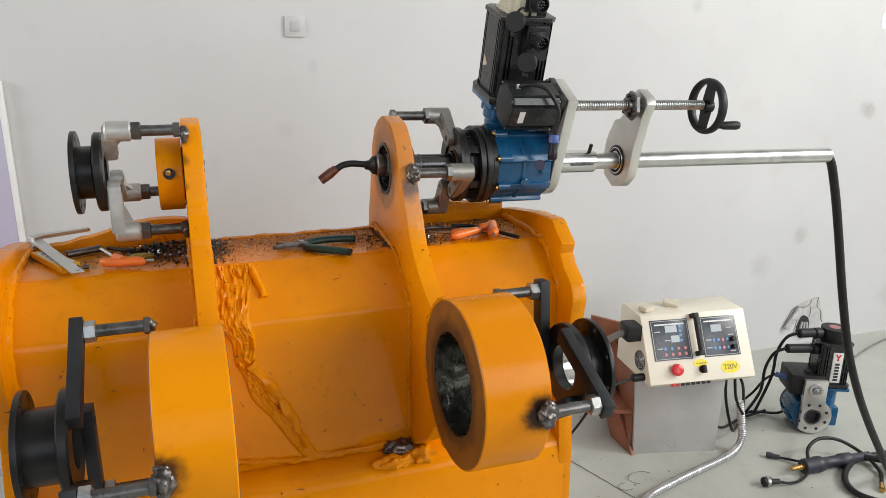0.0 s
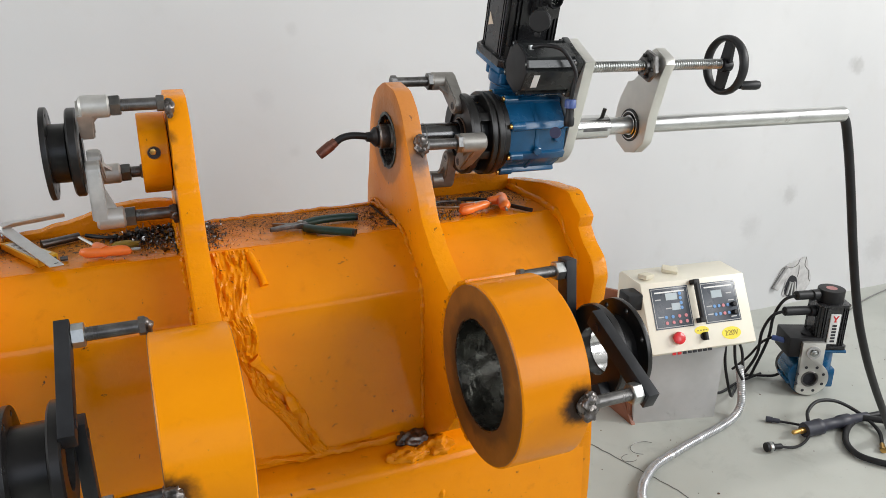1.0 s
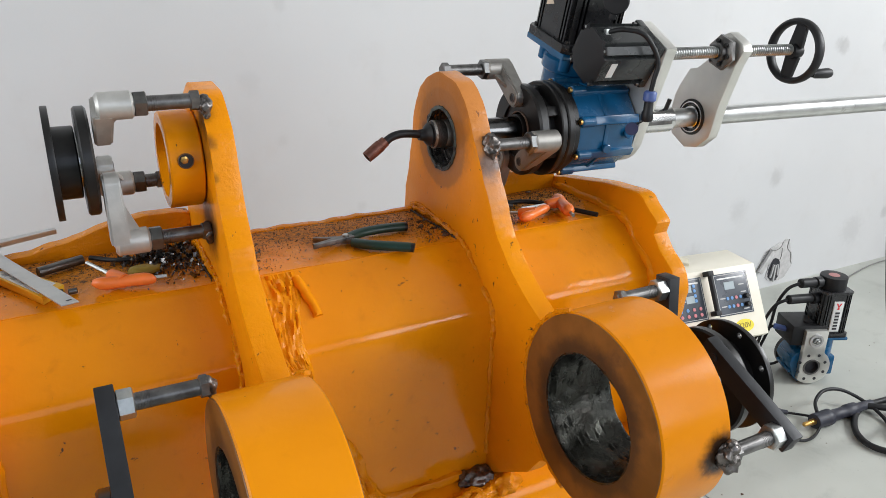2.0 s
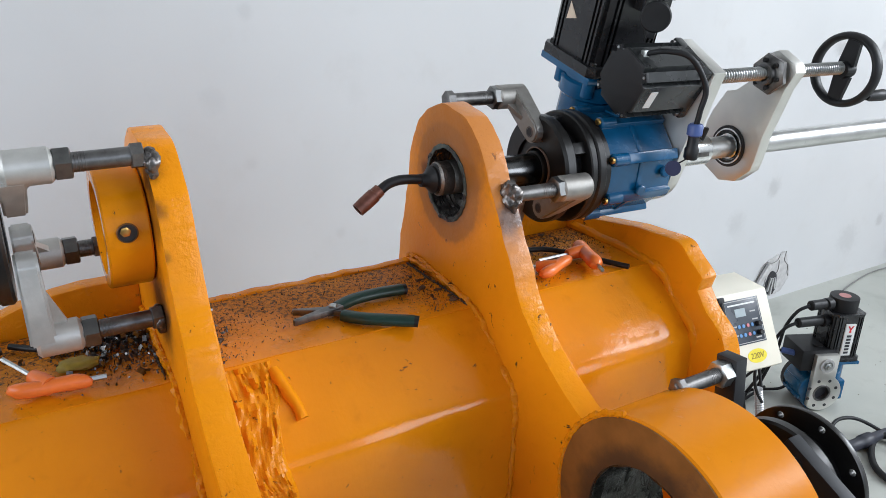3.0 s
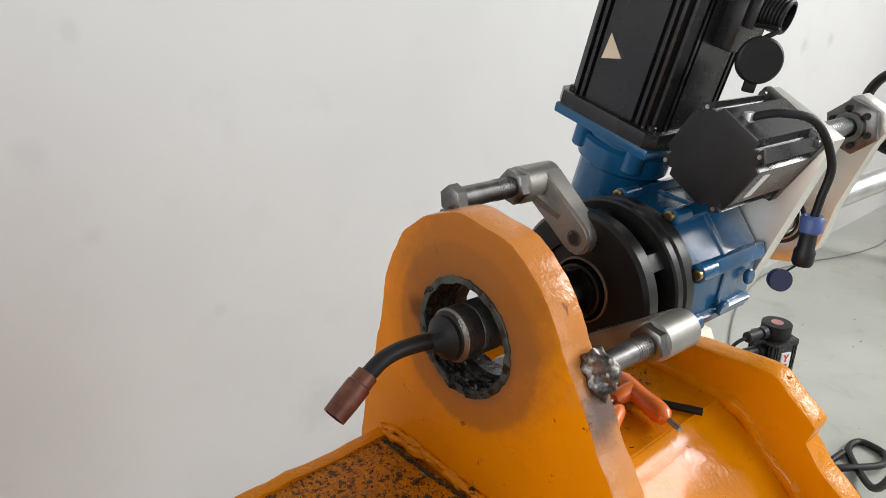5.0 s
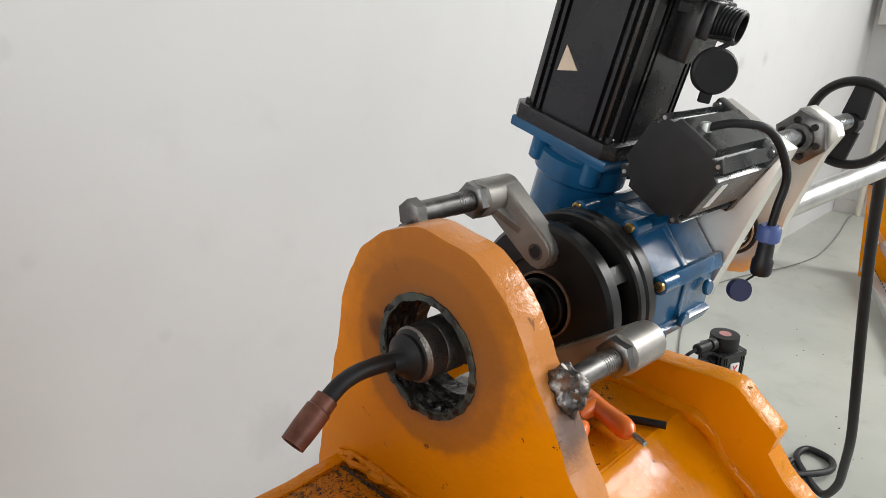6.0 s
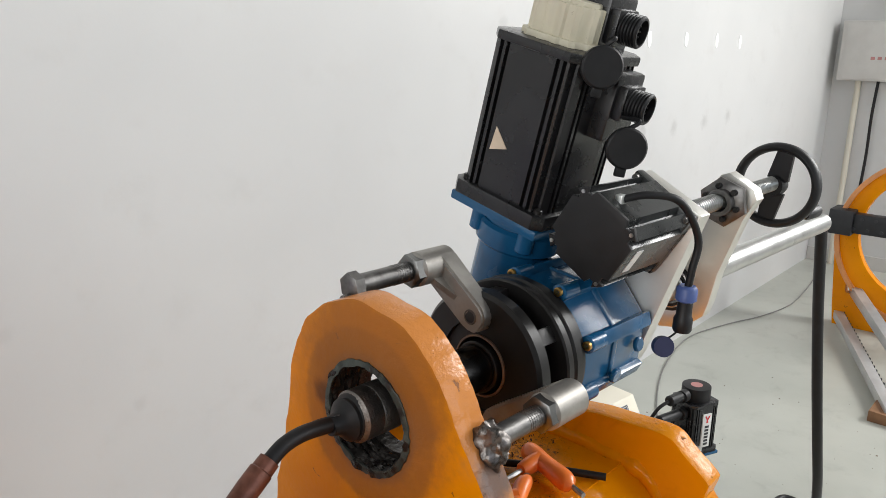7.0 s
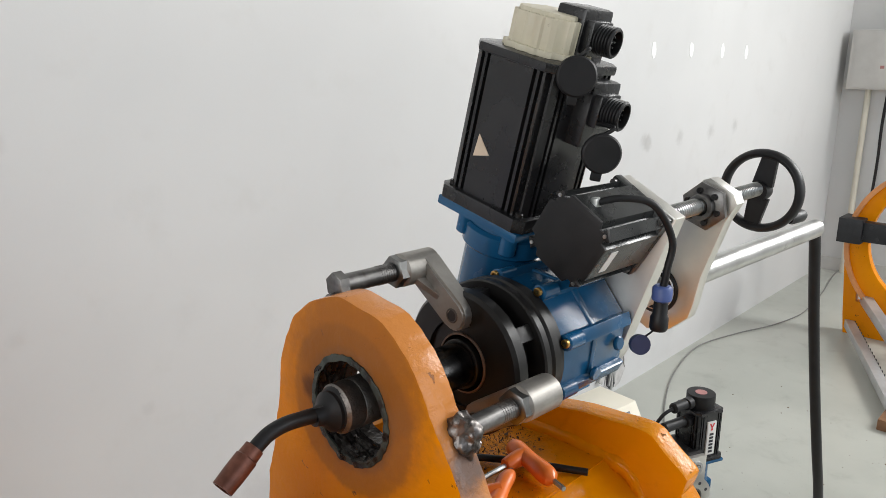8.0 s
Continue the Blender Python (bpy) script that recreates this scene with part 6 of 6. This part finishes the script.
def connector():
    t = thing("torch_connector", (2.06, 1.772, 0.0), "dark torch connector with brass pin and thin leads", "connector")
    a, b = Vector((2.035, 1.772, 0.028)), Vector((2.34, 1.760, 0.022))
    d = (b - a).normalized()
    part("body", lathe_at(a, d, [(0, 0), (0.026, 0), (0.028, 0.006), (0.027, 0.05), (0.029, 0.055), (0.029, 0.075), (0.021, 0.085), (0.020, 0.16), (0.024, 0.165), (0.024, 0.21), (0.017, 0.22), (0.015, 0.30), (0, 0.30)], 24), M_SLATE, t)
    part("pin", lathe_at(a, -d, [(0, 0), (0.011, 0), (0.011, 0.018), (0.008, 0.020), (0.008, 0.050), (0.005, 0.054), (0, 0.054)], 20), M_BRASS, t, "brass pin")
    w = part("plug_lead", hose([(2.06, 1.76, 0.02), (2.00, 1.735, 0.008), (1.94, 1.725, 0.010), (1.895, 1.742, 0.014)], 0.005, 8), M_RUBBER, t)
    part("plug", joined(rod((1.90, 1.741, 0.015), (1.868, 1.748, 0.017), 0.010, 16, 0.002), rod((1.868, 1.748, 0.018), (1.838, 1.754, 0.018), 0.0165, 20, 0.002)), M_DULLBLACK, w)
    part("plug_collar", rod((1.862, 1.7492, 0.018), (1.850, 1.7516, 0.018), 0.0178, 24, 0.001), M_ZINC, w)
    w2 = part("thin_lead", hose([(2.075, 1.80, 0.018), (2.055, 1.835, 0.012), (2.03, 1.862, 0.010), (2.018, 1.872, 0.010)], 0.0045, 8), M_RUBBER, t)
    part("small_plug", joined(rod((2.022, 1.870, 0.011), (2.003, 1.885, 0.012), 0.0085, 14, 0.001), rod((2.003, 1.885, 0.012), (1.986, 1.90, 0.012), 0.011, 14, 0.001)), M_SLATE, w2)
    g = part("gas_lead", hose([(2.075, 1.79, 0.035), (2.11, 1.83, 0.055), (2.18, 1.85, 0.07), (2.26, 1.83, 0.06), (2.31, 1.76, 0.03), (2.30, 1.68, 0.012), (2.235, 1.615, 0.010)], 0.0065, 10), M_RUBBER, t)
    part("gas_fitting", joined(rod((2.238, 1.618, 0.012), (2.220, 1.600, 0.012), 0.0085, 14, 0.001), hexnut((2.220, 1.600, 0.012), (-0.7, -0.7, 0), 0.02, 0.016)), M_BRASS, g)


M_SLATE = surface("dark_slate_plastic", (0.028, 0.03, 0.042), 0.5, 0, 0.15, 40)
torch_lead()
connector()


# ---- along the wall ----
def wall_things():
    y = WALL_Y
    s = thing("wall_socket", (0.417, y, 1.49), "white square wall plate, one gang, on the wall", "wall plate")
    part("plate", box(0.417 - 0.035, 0.417 + 0.035, y - 0.008, y, 1.526 - 0.035, 1.526 + 0.035, 0.003), M_WALLPLATE, s)
    part("rocker", box(0.417 - 0.016, 0.417 + 0.016, y - 0.011, y - 0.007, 1.526 - 0.016, 1.526 + 0.016, 0.002), M_WALLPLATE2, s)
    # old fixing patches
    for x, z in ((3.124, 1.577), (3.491, 1.578), (3.844, 1.574), (4.15, 1.569)):
        bm = slab([(x + 0.019 * math.cos(a) * (1 + 0.25 * noise.noise(Vector((x * 9, a, 1)))), z + 0.012 + 0.036 * math.sin(a) * (1 + 0.2 * noise.noise(Vector((a, x * 7, 3))))) for a in np.linspace(0, 2 * math.pi, 22, endpoint=False)], y - 0.002, y + 0.001, (), "y")
        tagged(part("filler_patch", bm, M_FILLER), "bright white filler patch on the wall", "patch", "filler patches")
    # broken-out cable outlet low on the wall
    o = thing("broken_outlet", (2.99, y, 0.10), "broken wall outlet with torn paper and loose dark wires", "outlet")
    def rough(pts, seed):
        ring2 = [(q.x, q.y) for q in smooth_line([(a, b, 0) for a, b in pts], 5, True)]
        return [(a + 0.006 * noise.noise(Vector((a * 90, b * 90, seed))), b + 0.006 * noise.noise(Vector((b * 90, a * 90, seed + 5)))) for a, b in ring2]
    part("torn_skin", slab(rough([(2.866, 0.205), (2.905, 0.225), (2.957, 0.238), (2.998, 0.242), (3.03, 0.18), (3.056, 0.11), (3.03, 0.06), (3.0, 0.03), (2.93, 0.03), (2.874, 0.06), (2.885, 0.13)], 1), y - 0.004, y + 0.002, (), "y"), M_TORN, o)
    # flat black sheet on the wall as the shade of the broken-out hole
    part("cavity_shade", slab(rough([(2.912, 0.155), (2.952, 0.140), (2.965, 0.09), (2.962, 0.045), (2.93, 0.03), (2.888, 0.06), (2.886, 0.11)], 3), y - 0.006, y - 0.003, (), "y"), M_INKSHADE, o, "flat dark patch for the shade in the broken hole")
    for k, (x, z, h) in enumerate(((2.905, 0.09, 0.07), (2.925, 0.075, 0.09), (2.945, 0.09, 0.06))):
        part("conduit_end", moved(box(-0.005, 0.005, -0.010, 0.0, -h / 2, h / 2, 0.002), pose(x, y - 0.005, z, 0, 10 - 9 * k, 0)), M_GREYSHEET, o)
    for k, pts in enumerate(([(2.957, 0.238), (2.945, 0.21), (2.91, 0.20), (2.868, 0.212)], [(3.0, 0.245), (2.998, 0.20), (3.03, 0.165), (3.036, 0.13), (3.05, 0.105)], [(2.958, 0.205), (2.962, 0.165), (2.955, 0.14)], [(2.868, 0.212), (2.838, 0.19), (2.79, 0.10)])):
        part("crack", hose([(a, y - 0.005, b) for a, b in pts], 0.0016, 6, 5), M_GREYCABLE, o)
    part("trunking", moved(box(-0.016, 0.016, -0.014, 0.0, -0.062, 0.062, 0.002), pose(2.846, y - 0.006, 0.15, 0, 35, 0)), M_TORN, o, "white trunking offcut")
    # lilac board against the wall
    b = thing("board", (-0.9, y - 0.03, 0.02), "lilac board with a white edge leaning flat on the wall", "board")
    part("panel", box(-1.80, -0.512, y - 0.030, y - 0.006, 0.02, 1.352, 0.002), M_LILAC, b)
    part("edge", box(-0.512, -0.496, y - 0.031, y - 0.005, 0.02, 1.352, 0.002), M_WHITE, b, "white edge strip")
    part("base", box(-1.80, -0.496, y - 0.045, y - 0.004, 0.0, 0.036, 0.002), M_GREYSHEET, b)
    # cable on the floor along the wall
    tagged(part("floor_cable", hose([(2.62, 2.20, 0.005), (2.82, 2.36, 0.005), (3.15, 2.515, 0.005), (3.46, 2.61, 0.005), (3.80, 2.655, 0.005), (4.13, 2.58, 0.005), (4.40, 2.485, 0.005), (4.68, 2.43, 0.005), (4.90, 2.43, 0.005), (5.3, 2.47, 0.005), (5.75, 2.54, 0.005), (5.90, 2.54, 0.02)], 0.0036, 8), M_PALECABLE), "thin grey cable lying along the wall", "cable")
    # distribution box, pipe and wire on the far wall
    x = WALL_E
    d = thing("distribution_box", (x, 2.2, 1.34), "grey sheet-metal distribution box on the far wall", "electric box")
    part("case", box(x - 0.16, x - 0.004, 1.95, 2.635, 1.34, 1.735, 0.004), M_BOXGREY, d)
    dr = part("door", box(x - 0.172, x - 0.160, 1.97, 2.60, 1.352, 1.72, 0.003), M_BOXGREY, d)
    for k in range(5):
        part("print_bar", box(x - 0.1735, x - 0.172, 2.41 - 0.042 * k, 2.435 - 0.042 * k, 1.48, 1.50), M_PINK, dr)
    pp = tagged(part("wall_pipe", rod((x - 0.024, 2.523, 0.0), (x - 0.024, 2.523, 1.338), 0.020, 20), M_PIPE), "cream plastic conduit pipe on the far wall", "pipe")
    tagged(part("wall_wire", hose([(x - 0.02, 2.40, 1.34), (x - 0.03, 2.405, 1.1), (x - 0.03, 2.40, 0.8), (x - 0.03, 2.41, 0.4), (x - 0.05, 2.40, 0.02)], 0.010, 8), M_RUBBER), "black wire hanging from the distribution box", "wire")
    structure("baseboard", box(WALL_E - 0.012, WALL_E, WALL_S + 0.1, WALL_Y - 0.002, 0.0, 0.10), M_BOXGREY)
    tagged(part("dark_switch", box(x - 0.06, x - 0.004, 2.28, 2.40, 1.80, 1.95, 0.006), M_DULLBLACK), "small dark switch box on the far wall", "switch")


M_PALECABLE = surface("pale_grey_cable", (0.19, 0.19, 0.18), 0.5, 0, 0.15, 30)
M_WALLPLATE = surface("aged_white_plate", (0.53, 0.53, 0.535), 0.4, 0, 0.05, 20)
M_WALLPLATE2 = surface("aged_white_rocker", (0.46, 0.46, 0.475), 0.4, 0, 0.05, 20)
M_FILLER = surface("white_filler", (0.88, 0.88, 0.88), 0.7, 0, 0.03, 20)
M_TORN = surface("torn_wall_skin", (0.47, 0.46, 0.45), 0.7, 0, 0.15, 30)
M_BOXGREY = surface("pale_grey_enamel", (0.52, 0.51, 0.49), 0.45, 0, 0.06, 6)
M_PIPE = surface("cream_pipe", (0.62, 0.59, 0.50), 0.5, 0, 0.06, 6)
wall_things()


def floor_marks():
    """Saw-cut joints and a few crumbs of swarf on the floor."""
    for k, (a, b) in enumerate((((1.20, 2.32), (1.42, 1.70)), ((-4.5, 2.28), (1.21, 2.31)), ((1.42, 1.70), (2.2, -4.1)))):
        a, b = Vector((*a, 0)), Vector((*b, 0))
        d = (b - a).normalized()
        s = Vector((-d.y, d.x, 0)) * 0.0022
        bm = bmesh.new()
        n = 40
        rows = []
        for i in range(n + 1):
            p = a.lerp(b, i / n) + s * 2.0 * noise.noise(Vector((i * 0.7, k, 0)))
            rows.append([bm.verts.new(p + s + Vector((0, 0, 0.0008))), bm.verts.new(p - s + Vector((0, 0, 0.0008)))])
        for u, v in zip(rows, rows[1:]):
            bm.faces.new((u[0], u[1], v[1], v[0]))
        structure("floor_joint", bm, M_JOINT)
    rnd = random.Random(4)
    verts, faces = [], []
    for _ in range(160):
        x, y = rnd.uniform(1.1, 3.6), rnd.uniform(1.4, 2.5)
        r = rnd.uniform(0.0015, 0.006) * rnd.random()
        b = len(verts)
        for k in range(5):
            a = k * 2 * math.pi / 5
            verts.append((x + r * math.cos(a) * rnd.uniform(0.6, 1.5), y + r * math.sin(a), 0.0006))
        verts.append((x, y, r * 0.6))
        faces += [(b + k, b + (k + 1) % 5, b + 5) for k in range(5)]
    me = bpy.data.meshes.new("floor_crumbs")
    me.from_pydata(verts, [], faces)
    me.materials.append(M_CRUMB)
    tagged(new("floor_crumbs", me), "dark crumbs of swarf scattered on the floor", "swarf", kind="stuff")
    for k, (x, y, r) in enumerate(((1.46, 1.93, 0.05), (1.38, 1.90, 0.03))):
        pts = [(x + r * math.cos(a), y + r * math.sin(a) * 0.7, 0.004) for a in np.linspace(0.4 + k, 4.2 + k, 9)]
        tagged(part("wire_curl", hose(pts, 0.0009, 6), M_DARKSTEEL), "curl of dark wire on the floor", "wire", "wire curls")


M_JOINT = surface("dark_joint", (0.10, 0.10, 0.09), 0.8, 0, 0.2, 40)
floor_marks()


# ---- orange turning stand at the far end ----
def far_stand():
    x = 4.6
    t = thing("turning_stand", (x, 1.8, 0.0), "orange ring-shaped welding stand with black clamps and grey rails", "welding stand")
    cy, cz, R = 1.72, 0.55, 0.475
    outer = [(cy + R * math.cos(a), cz + R * math.sin(a)) for a in np.linspace(radians(15), radians(165), 40)]
    outer = [(2.145, 0.0), (2.16, 0.12), (2.195, 0.50)] + outer + [(1.245, 0.5), (1.28, 0.12), (1.295, 0.0)]
    hole = circle2(cy, cz + 0.02, 0.36, 48)
    tri = [(2.04, 0.20), (2.10, 0.20), (2.105, 0.29)]
    part("ring_plate", slab(outer, x - 0.01, x + 0.05, [hole, tri], "x", 0.004), M_ORANGE, t)
    part("rim", joined(ring((x - 0.03, cy, cz), (1, 0, 0), R - 0.022, R + 0.004, 0.03, 80, 0.004)), M_PEACH, t, "pale worn rim")
    c = part("clamp", joined(box(x - 0.10, x + 0.06, 2.10, 2.225, 0.55, 0.69, 0.008), box(x - 0.08, x - 0.01, 1.90, 2.10, 0.565, 0.675, 0.006)), M_DARKBAR, t, "black clamp block")
    for k in range(6):
        p = (x - 0.081, 1.92 + 0.035 * k, 0.59 if k % 2 else 0.65)
        part("screw", rod(p, (p[0] - 0.004, p[1], p[2]), 0.010, 12), M_INKSHADE, c)
    for k, (a, b, r) in enumerate((((4.60, 2.12, 0.06), (3.45, 1.60, 0.05), 0.024), ((4.62, 2.06, 0.22), (3.50, 1.42, 0.06), 0.027))):
        a, b = Vector(a), Vector(b)
        d = (b - a)
        m = Matrix.Translation(a) @ d.to_track_quat("X", "Z").to_matrix().to_4x4()
        rail = part("rail", moved(box(0, d.length, -r, r, -r, r, 0.003), m), M_RAIL, t, "grey steel rail")
        n = 26
        for i in range(n if k == 0 else 0):
            u = d.length * (i + 0.5) / n
            part("tooth", moved(box(u - 0.006, u + 0.006, r, r + 0.004, r - 0.016, r + 0.003), m), M_INKSHADE, rail)
    part("foot", box(3.42, 3.56, 1.50, 1.68, 0.0, 0.05, 0.004), M_FOOT, t, "brown wooden foot block")


M_RAIL = surface("pale_steel_rail", (0.50, 0.50, 0.50), 0.4, 0.5, 0.1, 10)
M_PEACH = surface("worn_orange_rim", (0.62, 0.26, 0.09), 0.5, 0, 0.1, 10)
M_FOOT = surface("brown_wood", (0.22, 0.11, 0.05), 0.6, 0, 0.2, 20)
far_stand()


def motions():
    """Nothing in the place moves; only the camera travels."""
    return None


motions()
